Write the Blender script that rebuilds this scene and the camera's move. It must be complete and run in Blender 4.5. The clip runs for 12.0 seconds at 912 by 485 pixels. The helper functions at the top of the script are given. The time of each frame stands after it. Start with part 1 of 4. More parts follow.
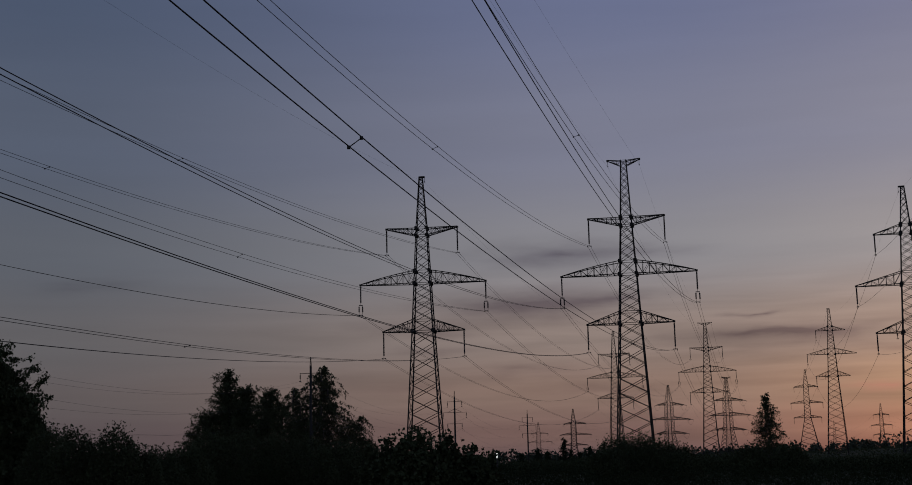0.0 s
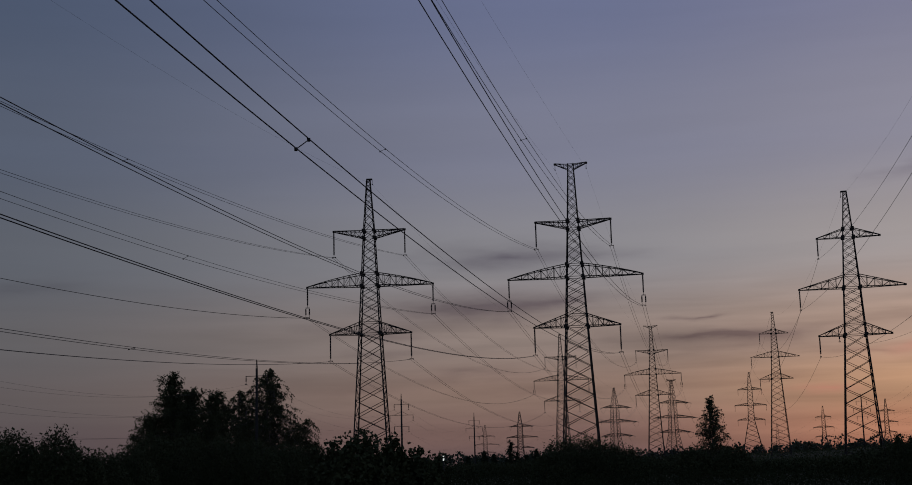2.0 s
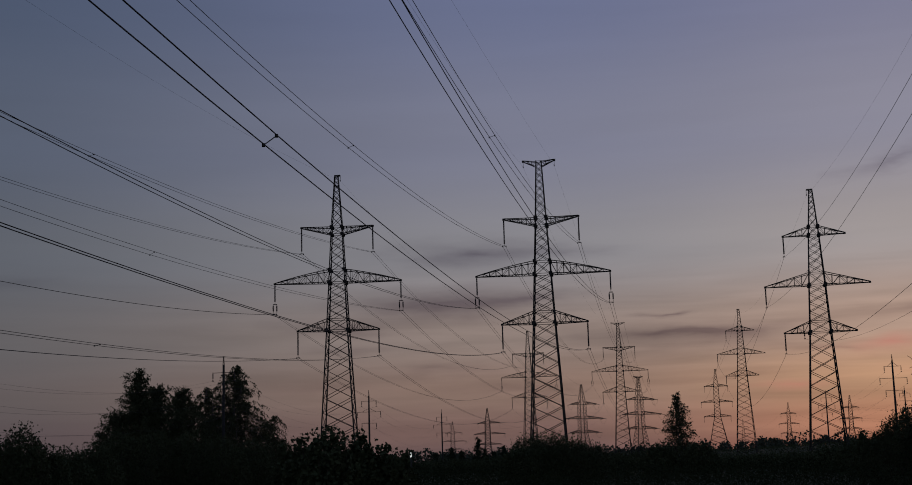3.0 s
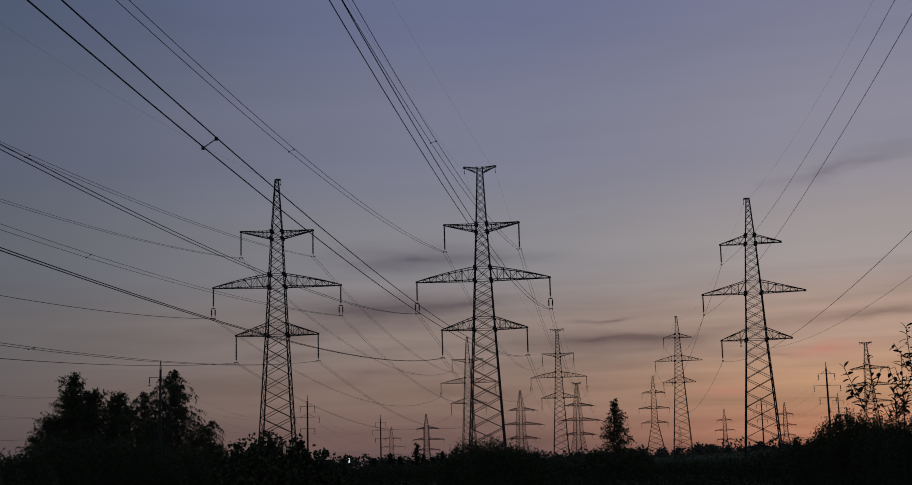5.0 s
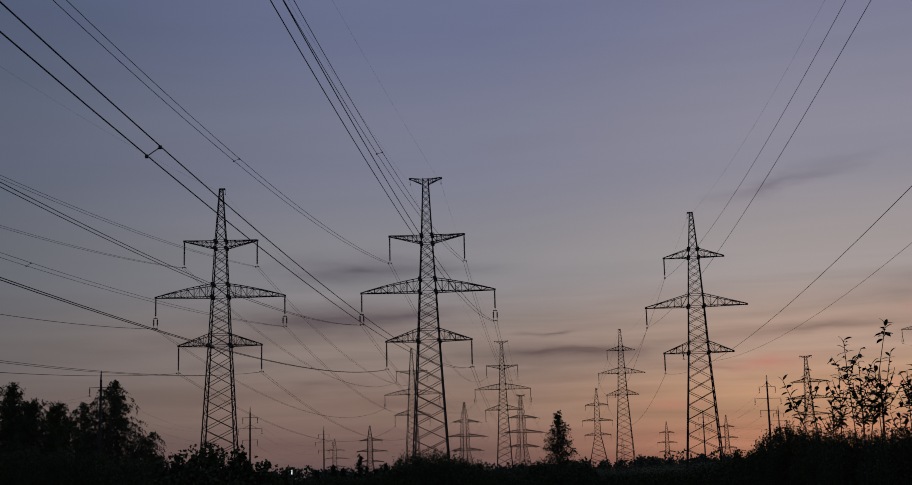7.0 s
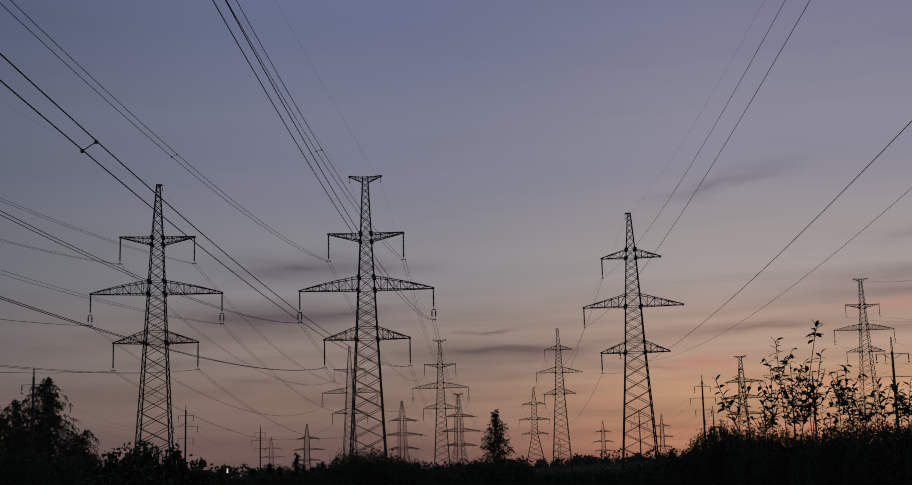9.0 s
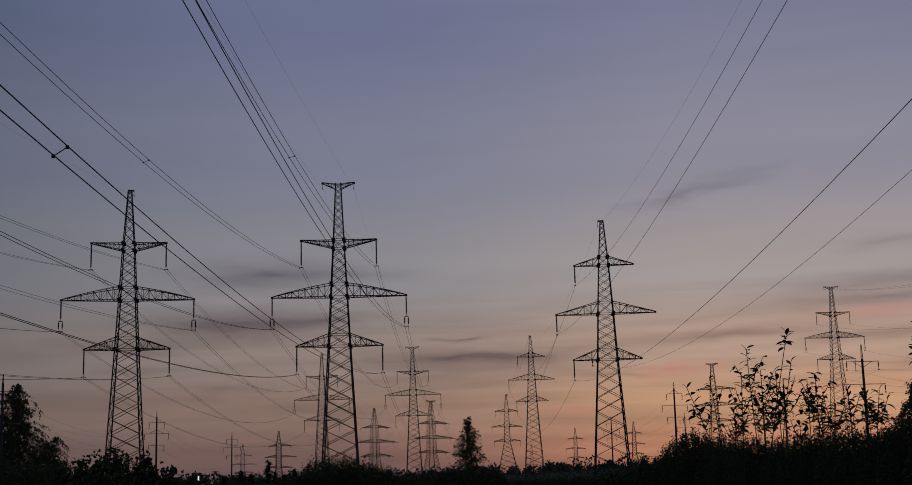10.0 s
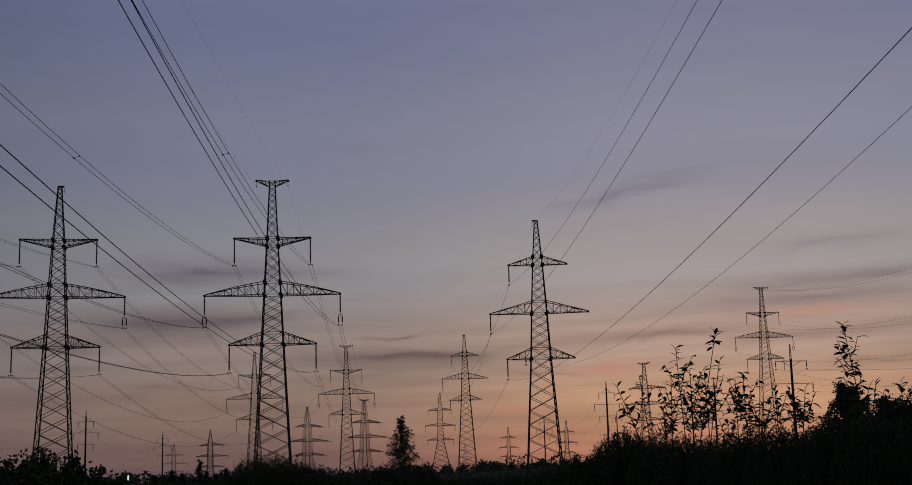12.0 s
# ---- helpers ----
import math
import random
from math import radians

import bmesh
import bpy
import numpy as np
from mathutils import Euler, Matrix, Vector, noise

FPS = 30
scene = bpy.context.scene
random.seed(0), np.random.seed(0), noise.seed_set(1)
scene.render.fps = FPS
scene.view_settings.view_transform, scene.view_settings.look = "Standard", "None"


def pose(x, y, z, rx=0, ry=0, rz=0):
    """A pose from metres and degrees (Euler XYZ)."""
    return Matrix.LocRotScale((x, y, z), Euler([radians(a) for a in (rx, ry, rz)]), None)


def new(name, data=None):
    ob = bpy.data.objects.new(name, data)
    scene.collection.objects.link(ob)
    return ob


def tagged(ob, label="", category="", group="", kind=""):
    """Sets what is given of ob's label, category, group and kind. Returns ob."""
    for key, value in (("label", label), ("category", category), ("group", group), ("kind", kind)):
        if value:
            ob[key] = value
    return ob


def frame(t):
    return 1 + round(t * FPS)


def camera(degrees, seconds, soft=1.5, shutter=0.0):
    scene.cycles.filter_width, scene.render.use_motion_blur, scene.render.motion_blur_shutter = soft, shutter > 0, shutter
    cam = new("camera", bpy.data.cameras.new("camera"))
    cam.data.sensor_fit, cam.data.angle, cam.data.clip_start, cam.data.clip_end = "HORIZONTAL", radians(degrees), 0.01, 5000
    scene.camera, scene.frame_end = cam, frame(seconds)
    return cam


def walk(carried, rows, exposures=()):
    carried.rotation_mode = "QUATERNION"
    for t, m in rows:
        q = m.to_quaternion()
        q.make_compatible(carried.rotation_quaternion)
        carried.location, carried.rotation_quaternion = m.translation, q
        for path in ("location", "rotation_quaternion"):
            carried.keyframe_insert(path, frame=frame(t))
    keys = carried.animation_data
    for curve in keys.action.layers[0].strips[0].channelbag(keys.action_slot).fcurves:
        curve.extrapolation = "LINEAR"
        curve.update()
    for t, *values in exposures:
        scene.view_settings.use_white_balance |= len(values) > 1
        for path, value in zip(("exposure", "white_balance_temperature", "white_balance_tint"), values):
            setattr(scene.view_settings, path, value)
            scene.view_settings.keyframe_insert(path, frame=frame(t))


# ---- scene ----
# A tripod pan over power lines at dusk: the camera turns about a fixed pivot.
EYE, ARM = 1.7, 0.17
cam = camera(38.41, 12.0, soft=0.9)
# seconds, yaw, pitch, roll
TURNS = [
    (0.0, 0.0, 9.63, 1.35), (0.5, -0.554, 9.62, 1.331), (1.0, -1.116, 9.684, 1.422), (1.5, -1.643, 9.766, 1.349),
    (2.0, -2.332, 9.691, 1.513), (2.5, -3.013, 9.548, 1.689), (3.0, -3.743, 9.512, 1.59), (5.0, -6.385, 9.685, 1.511),
    (5.5, -7.152, 9.774, 1.438), (6.0, -7.684, 9.75, 1.557), (6.5, -8.293, 9.893, 1.443), (7.0, -8.826, 10.129, 1.452),
    (9.0, -11.525, 10.006, 1.411), (9.5, -12.177, 10.177, 1.317), (10.0, -12.731, 10.282, 1.436), (10.5, -13.404, 10.301, 1.518),
    (11.0, -14.044, 10.326, 1.436), (11.5, -14.968, 10.34, 1.377), (12.0, -15.635, 10.161, 1.582),
]


def turned(yaw, pitch, roll):
    a = radians(yaw)
    return (pose(-ARM * math.sin(a), ARM * math.cos(a) - ARM, EYE, 0, 0, yaw)
            @ pose(0, 0, 0, 90 + pitch, 0, 0) @ pose(0, 0, 0, 0, 0, -roll))


walk(cam, [(t, turned(yaw, pitch, roll)) for t, yaw, pitch, roll in TURNS])

# ---------------------------------------------------------------- sky
SUNSET = 27.0  # azimuth of the afterglow, degrees to the right of the first view


def srgb(r, g, b):
    def lin(c):
        c = c / 255
        return c / 12.92 if c <= 0.04045 else ((c + 0.055) / 1.055) ** 2.4
    return lin(r), lin(g), lin(b), 1.0


def build_sky():
    world = bpy.data.worlds.new("dusk_sky")
    scene.world = world
    world.use_nodes = True
    nt = world.node_tree
    nt.nodes.clear()
    N, L = nt.nodes.new, nt.links.new

    def math_node(op, a, b=None, c=None, clamp=False):
        n = N("ShaderNodeMath")
        n.operation, n.use_clamp = op, clamp
        for i, v in enumerate((a, b, c)):
            if v is None:
                continue
            if isinstance(v, (int, float)):
                n.inputs[i].default_value = v
            else:
                L(v, n.inputs[i])
        return n.outputs[0]

    def ramp(fac, stops):
        n = N("ShaderNodeValToRGB")
        n.color_ramp.interpolation = "EASE"
        el = n.color_ramp.elements
        while len(el) < len(stops):
            el.new(0.5)
        for e, (p, col) in zip(el, stops):
            e.position, e.color = p, srgb(*col)
        L(fac, n.inputs[0])
        return n.outputs[0]

    def mix(fac, a, b, blend="MIX"):
        n = N("ShaderNodeMix")
        n.data_type, n.blend_type = "RGBA", blend
        for s, v in ((0, fac), (6, a), (7, b)):
            if isinstance(v, (int, float, tuple)):
                n.inputs[s].default_value = v
            else:
                L(v, n.inputs[s])
        return n.outputs[2]

    co = N("ShaderNodeTexCoord").outputs["Generated"]
    sep = N("ShaderNodeSeparateXYZ")
    L(co, sep.inputs[0])
    x, y, z = sep.outputs
    el = math_node("MULTIPLY", math_node("ARCSINE", z), 180 / math.pi)      # degrees up
    az = math_node("MULTIPLY", math_node("ARCTAN2", x, y), 180 / math.pi)   # degrees to the right
    high = math_node("DIVIDE", el, 30.0, clamp=True)
    # clear-sky colours by height: on the glow's side and 40 degrees aside of it
    near = ramp(high, GLOW_SIDE)
    mid = ramp(high, MIDDLE)
    aside = ramp(high, COOL_SIDE)
    off = math_node("ABSOLUTE", math_node("SUBTRACT", az, SUNSET))
    f1 = N("ShaderNodeMapRange"); f1.interpolation_type = "SMOOTHSTEP"
    L(off, f1.inputs[0]); f1.inputs[1].default_value = 2.0; f1.inputs[2].default_value = 20.0
    f2 = N("ShaderNodeMapRange"); f2.interpolation_type = "SMOOTHSTEP"
    L(off, f2.inputs[0]); f2.inputs[1].default_value = 18.0; f2.inputs[2].default_value = 46.0
    clear = mix(f2.outputs[0], mix(f1.outputs[0], near, mid), aside)
    # the eastern half of the sky is darker
    f3 = N("ShaderNodeMapRange"); f3.interpolation_type = "SMOOTHSTEP"
    L(off, f3.inputs[0])
    for i, v in ((1, 45.0), (2, 120.0), (3, 1.0), (4, 0.9)):
        f3.inputs[i].default_value = v
    # wind-drawn cloud: soft streaks, frayed by noise
    comb = N("ShaderNodeCombineXYZ")
    L(az, comb.inputs[0]); L(el, comb.inputs[1])
    fray = N("ShaderNodeTexNoise"); fray.inputs["Scale"].default_value = 0.9; fray.inputs["Detail"].default_value = 5
    st = N("ShaderNodeMapping"); st.inputs["Scale"].default_value = (0.35, 1.5, 1)
    L(comb.outputs[0], st.inputs[0]); L(st.outputs[0], fray.inputs["Vector"])
    sub = N("ShaderNodeVectorMath"); sub.operation = "SUBTRACT"
    L(fray.outputs["Color"], sub.inputs[0]); sub.inputs[1].default_value = (0.5, 0.5, 0.5)
    scl = N("ShaderNodeVectorMath"); scl.operation = "MULTIPLY"
    L(sub.outputs[0], scl.inputs[0]); scl.inputs[1].default_value = (5.0, 0.9, 0)
    moved = N("ShaderNodeVectorMath")
    L(comb.outputs[0], moved.inputs[0]); L(scl.outputs[0], moved.inputs[1])

    def streaks(rows):
        total = None
        for a, e, la, le, tilt, power in rows:
            m = N("ShaderNodeMapping"); m.vector_type = "TEXTURE"
            m.inputs["Location"].default_value = (a, e, 0)
            m.inputs["Rotation"].default_value = (0, 0, radians(tilt))
            m.inputs["Scale"].default_value = (la, le, 1)
            L(moved.outputs[0], m.inputs[0])
            g = N("ShaderNodeTexGradient"); g.gradient_type = "QUADRATIC_SPHERE"
            L(m.outputs[0], g.inputs[0])
            s = math_node("MULTIPLY", g.outputs["Fac"], power)
            total = s if total is None else math_node("ADD", total, s)
        return math_node("MINIMUM", total, 1.0)

    # thin uneven veil over the whole lower sky
    veil = N("ShaderNodeTexNoise"); veil.inputs["Scale"].default_value = 0.55; veil.inputs["Detail"].default_value = 6
    vm = N("ShaderNodeMapping"); vm.inputs["Scale"].default_value = (0.12, 1.1, 1); vm.inputs["Rotation"].default_value = (0, 0, radians(2))
    L(comb.outputs[0], vm.inputs[0]); L(vm.outputs[0], veil.inputs["Vector"])
    vr = N("ShaderNodeMapRange")
    L(veil.outputs["Fac"], vr.inputs[0])
    for i, v in ((1, 0.3), (2, 0.75), (3, 0.965), (4, 1.035)):
        vr.inputs[i].default_value = v
    # finer level bands in the low sky
    band = N("ShaderNodeTexNoise"); band.inputs["Scale"].default_value = 1.0; band.inputs["Detail"].default_value = 5; band.inputs["Distortion"].default_value = 0.4
    bm_ = N("ShaderNodeMapping"); bm_.inputs["Scale"].default_value = (0.11, 1.5, 1); bm_.inputs["Rotation"].default_value = (0, 0, radians(-3))
    L(comb.outputs[0], bm_.inputs[0]); L(bm_.outputs[0], band.inputs["Vector"])
    low = N("ShaderNodeMapRange"); low.interpolation_type = "SMOOTHSTEP"
    L(el, low.inputs[0])
    for i, v in ((1, 4.5), (2, 10.5), (3, 0.7), (4, 0.0)):
        low.inputs[i].default_value = v
    aside_less = math_node("MULTIPLY", low.outputs[0], math_node("SUBTRACT", 1.0, math_node("MULTIPLY", f2.outputs[0], 0.8)))
    banded = math_node("MULTIPLY_ADD", math_node("SUBTRACT", band.outputs["Fac"], 0.5), aside_less, vr.outputs[0])
    veiled = N("ShaderNodeVectorMath"); veiled.operation = "SCALE"
    L(clear, veiled.inputs[0]); L(banded, veiled.inputs["Scale"])
    dark = mix(streaks(GREY_WEST + GREY_EAST), veiled.outputs[0], mix(1.0, veiled.outputs[0], srgb(189, 184, 193), "MULTIPLY"))
    pink = mix(streaks(PINK_CLOUD), dark, srgb(196, 120, 108))
    whole = N("ShaderNodeVectorMath"); whole.operation = "SCALE"
    L(pink, whole.inputs[0]); L(f3.outputs[0], whole.inputs["Scale"])
    bg = N("ShaderNodeBackground"); bg.inputs["Strength"].default_value = 1.0
    L(whole.outputs[0], bg.inputs["Color"])
    out = N("ShaderNodeOutputWorld")
    L(bg.outputs[0], out.inputs[0])


# heights as parts of 30 degrees
GLOW_SIDE = [(0.0, (162, 98, 78)), (0.04, (183, 127, 99)), (0.10, (192, 148, 116)), (0.18, (175, 147, 131)), (0.30, (162, 153, 152)), (0.46, (140, 138, 153)), (0.68, (121, 122, 147)), (1.0, (104, 109, 138))]
MIDDLE = [(0.0, (101, 80, 81)), (0.04, (121, 95, 89)), (0.10, (139, 115, 104)), (0.18, (143, 127, 120)), (0.30, (138, 136, 141)), (0.46, (123, 125, 144)), (0.68, (106, 113, 143)), (1.0, (90, 100, 130))]
COOL_SIDE = [(0.0, (74, 66, 72)), (0.04, (86, 76, 79)), (0.10, (95, 88, 89)), (0.18, (97, 95, 98)), (0.30, (93, 97, 106)), (0.46, (86, 94, 111)), (0.68, (75, 86, 108)), (1.0, (66, 77, 100))]
# azimuth, height, half length, half thickness, tilt (degrees), strength
GREY_WEST = [
    (3.2, 6.75, 7.5, 1.25, 2, 1.3), (-1.2, 5.8, 5.0, 0.7, -4, 0.7), (4.6, 8.95, 6.5, 1.0, 0, 1.05), (8.5, 8.9, 4.5, 0.7, 0, 0.4), (6.5, 6.9, 4.5, 0.5, 2, 0.6), (-15.9, 7.8, 3.9, 0.6, 2, 0.3),
    (-0.7, 4.9, 4.5, 0.45, 0, 0.4), (3.2, 3.9, 5.2, 0.5, 0, 0.5), (6.5, 3.1, 5.2, 0.5, 0, 0.4), (-2.5, 3.3, 3.9, 0.5, 0, 0.35), (12.65, 6.17, 1.9, 0.25, 3, 0.9), (13.8, 5.05, 8.0, 1.2, -2, 0.8), (13.6, 5.2, 7.0, 0.34, -1, 0.6),
]
GREY_EAST = [
    (17.0, 5.3, 5.2, 0.7, 3, 0.41), (19.5, 4.3, 4.0, 0.35, -6, 0.49), (15.8, 3.3, 5.8, 0.6, 2, 0.41), (23.7, 12.15, 6.2, 0.6, 13, 0.41), (22.4, 11.75, 3.4, 0.5, 11, 0.33), (30.8, 7.2, 9.0, 0.8, 1, 0.82), (29.5, 7.8, 7.0, 0.7, 4, 0.49),
    (33.5, 8.0, 5.2, 0.5, 3, 0.57), (24.5, 5.9, 8.0, 0.5, 3, 0.66), (29.5, 5.5, 6.5, 0.5, 2, 0.57), (31.8, 9.4, 6.5, 0.75, 3, 0.41), (33.0, 4.3, 5.0, 0.45, 2, 0.41),
]
PINK_CLOUD = [(22.0, 4.4, 4.0, 0.6, 4, 0.55), (31.0, 6.6, 6.0, 0.4, 1, 0.4), (17.5, 2.8, 3.0, 0.4, 3, 0.4), (27.0, 3.4, 6.0, 0.5, 2, 0.35)]
build_sky()
scene.view_settings.exposure = 0.0

# ---------------------------------------------------------------- materials


def material(name, base, rough=0.7, metal=0.0, vary=0.25, scale=6.0, bump=0.0, bump_scale=40.0, per_object=False, per_island=False, second=None, gloss=0.5):
    m = bpy.data.materials.new(name)
    m.use_nodes = True
    nt = m.node_tree
    N, L = nt.nodes.new, nt.links.new
    p = nt.nodes["Principled BSDF"]
    co = N("ShaderNodeTexCoord").outputs["Object"]
    big = N("ShaderNodeTexNoise"); big.inputs["Scale"].default_value = scale; big.inputs["Detail"].default_value = 4
    fine = N("ShaderNodeTexNoise"); fine.inputs["Scale"].default_value = scale * 9; fine.inputs["Detail"].default_value = 3
    L(co, big.inputs["Vector"]); L(co, fine.inputs["Vector"])
    add = N("ShaderNodeMath"); add.operation = "MULTIPLY_ADD"
    L(fine.outputs["Fac"], add.inputs[0]); add.inputs[1].default_value = 0.5; L(big.outputs["Fac"], add.inputs[2])
    if per_object or per_island:
        src = N("ShaderNodeObjectInfo").outputs["Random"] if per_object else N("ShaderNodeNewGeometry").outputs["Random Per Island"]
        more = N("ShaderNodeMath"); more.operation = "MULTIPLY_ADD"
        L(src, more.inputs[0]); more.inputs[1].default_value = 0.6; L(add.outputs[0], more.inputs[2])
        add = more
    rng = N("ShaderNodeMapRange")
    L(add.outputs[0], rng.inputs[0]); rng.inputs[1].default_value = 0.4; rng.inputs[2].default_value = 1.5 if (per_object or per_island) else 1.1
    mix = N("ShaderNodeMix"); mix.data_type = "RGBA"
    L(rng.outputs[0], mix.inputs[0])
    lo = [c * (1 - vary) for c in base]
    hi = second or [min(1, c * (1 + vary)) for c in base]
    mix.inputs[6].default_value = (*lo, 1); mix.inputs[7].default_value = (*hi, 1)
    L(mix.outputs[2], p.inputs["Base Color"])
    p.inputs["Roughness"].default_value = rough
    p.inputs["Metallic"].default_value = metal
    p.inputs["Specular IOR Level"].default_value = gloss
    if bump:
        bn = N("ShaderNodeTexNoise"); bn.inputs["Scale"].default_value = bump_scale; bn.inputs["Detail"].default_value = 4
        L(co, bn.inputs["Vector"])
        b = N("ShaderNodeBump"); b.inputs["Strength"].default_value = bump; b.inputs["Distance"].default_value = 0.02
        L(bn.outputs["Fac"], b.inputs["Height"]); L(b.outputs[0], p.inputs["Normal"])
    return m


STEEL = material("weathered_galvanised_steel", (0.065, 0.062, 0.06), 0.75, 0.2, 0.3, 1.5, 0.15, 30, second=(0.085, 0.07, 0.058))
CABLE = material("oxidised_aluminium_cable", (0.05, 0.05, 0.052), 0.75, 0.1, 0.25, 0.4)
PORCELAIN = material("brown_glazed_insulator", (0.075, 0.048, 0.038), 0.35, 0.0, 0.3, 5.0)
FITTING = material("dark_forged_fitting", (0.09, 0.09, 0.09), 0.6, 0.5, 0.3, 10.0)
CONCRETE = material("weathered_concrete", (0.05, 0.048, 0.045), 0.9, 0.0, 0.25, 1.2, 0.3, 25)
BARK = material("dark_bark", (0.10, 0.075, 0.055), 0.95, 0.0, 0.4, 8.0, 0.6, 30)
BIRCH_BARK = material("birch_bark", (0.22, 0.2, 0.18), 0.85, 0.0, 0.6, 7.0, 0.4, 20)
LEAF = material("summer_leaf", (0.08, 0.1, 0.045), 0.9, 0.0, 0.2, 0.7, per_island=True, second=(0.1, 0.115, 0.055), gloss=0.2)
BIRCH_LEAF = material("birch_leaf", (0.085, 0.105, 0.045), 0.85, 0.0, 0.3, 0.7, per_island=True, second=(0.115, 0.12, 0.06), gloss=0.2)
# far woodland foliage: base colour paled to stand in for aerial haze
HAZED_LEAF = material("hazed_woodland_leaf", (0.09, 0.11, 0.07), 0.9, 0.0, 0.2, 0.02, per_island=True, second=(0.11, 0.125, 0.085), gloss=0.2)
NEEDLE = material("dark_needle", (0.03, 0.05, 0.022), 0.6, 0.0, 0.3, 0.7, per_island=True, gloss=0.3)
WILLOW_LEAF = material("willow_leaf", (0.05, 0.075, 0.028), 0.8, 0.0, 0.3, 3.0, per_island=True, second=(0.08, 0.095, 0.04), gloss=0.3)
WILLOW_BARK = material("green_brown_willow_bark", (0.035, 0.038, 0.025), 0.9, 0.0, 0.3, 20.0)
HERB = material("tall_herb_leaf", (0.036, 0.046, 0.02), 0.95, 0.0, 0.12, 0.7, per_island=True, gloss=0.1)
GRASS = material("rough_grass", (0.036, 0.045, 0.018), 0.95, 0.0, 0.35, 0.05, 0.6, 1.5, second=(0.052, 0.055, 0.025), gloss=0.15)

# ---------------------------------------------------------------- mesh helpers


def mesh_of(name, verts, faces, mat, smooth=False):
    me = bpy.data.meshes.new(name)
    me.from_pydata([tuple(v) for v in verts], [], faces)
    if smooth:
        me.polygons.foreach_set("use_smooth", [True] * len(me.polygons))
    me.materials.append(mat)
    me.update()
    return me


def part(name, me, parent, m=None, label=""):
    ob = new(name, me)
    ob.parent = parent
    if m is not None:
        ob.matrix_basis = m
    if label:
        ob["label"] = label
    return ob


def empty(name, m):
    ob = new(name)
    ob.empty_display_size = 0.5
    ob.matrix_basis = m
    return ob


def along(a, b, w, d=None):
    """The pose that lays a unit bar (0..1 on z, 1 wide) from a to b, w thick."""
    a, b = Vector(a), Vector(b)
    v = b - a
    q = v.to_track_quat("Z", "Y").to_matrix().to_4x4()
    return Matrix.Translation(a) @ q @ Matrix.Diagonal((w, d or w, v.length, 1))


ANGLE_PROFILE = [(-0.5, -0.5), (0.5, -0.5), (0.5, -0.32), (-0.32, -0.32), (-0.32, 0.5), (-0.5, 0.5)]


def prism(profile):
    n = len(profile)
    verts = [(x, y, z) for z in (0, 1) for x, y in profile]
    faces = [(i, (i + 1) % n, n + (i + 1) % n, n + i) for i in range(n)] + [tuple(range(n - 1, -1, -1)), tuple(range(n, 2 * n))]
    return verts, faces


BAR_V, BAR_F = prism(ANGLE_PROFILE)
ANGLE_BAR = mesh_of("angle_bar", BAR_V, BAR_F, STEEL)


class Frame:
    """Gathers bars into one mesh."""

    def __init__(self):
        self.v, self.f = [], []

    def bar(self, a, b, w, d=None):
        m, n = along(a, b, w, d), len(self.v)
        self.v += [m @ Vector(p) for p in BAR_V]
        self.f += [tuple(n + i for i in f) for f in BAR_F]

    def plate(self, c, sx, sy, sz):
        n = len(self.v)
        self.v += [Vector((c[0] + sx * i, c[1] + sy * j, c[2] + sz * k)) for i in (-.5, .5) for j in (-.5, .5) for k in (-.5, .5)]
        self.f += [tuple(n + i for i in q) for q in ((0, 1, 3, 2), (4, 6, 7, 5), (0, 4, 5, 1), (2, 3, 7, 6), (0, 2, 6, 4), (1, 5, 7, 3))]

    def mesh(self, name, mat):
        return mesh_of(name, self.v, self.f, mat)


def lathe(name, rows, mat, sides=8):
    """A turned mesh from (radius, z) rows, capped."""
    v, f = [], []
    for r, z in rows:
        v += [(r * math.cos(2 * math.pi * i / sides), r * math.sin(2 * math.pi * i / sides), z) for i in range(sides)]
    for k in range(len(rows) - 1):
        for i in range(sides):
            j = (i + 1) % sides
            f.append((k * sides + i, k * sides + j, (k + 1) * sides + j, (k + 1) * sides + i))
    f += [tuple(range(sides - 1, -1, -1)), tuple(range((len(rows) - 1) * sides, len(rows) * sides))]
    return mesh_of(name, v, f, mat, True)


def smooth01(a, b, v):
    t = min(1.0, max(0.0, (v - a) / (b - a)))
    return t * t * (3 - 2 * t)


def ground_z(x, y):
    """Height of the land: it lifts gently to the right, beyond the near scrub."""
    rise = 0.06 * 20 * math.log1p(math.exp(min(30, (x - 90) / 20)))
    return 0.75 * min(rise, 14.0) * smooth01(160, 420, y) * (1 - 0.75 * smooth01(520, 1000, y)) + 0.25 * noise.noise(Vector((x / 40, y / 40, 0)))


def at(distance, azimuth):
    a = radians(azimuth)
    return distance * math.sin(a), distance * math.cos(a)


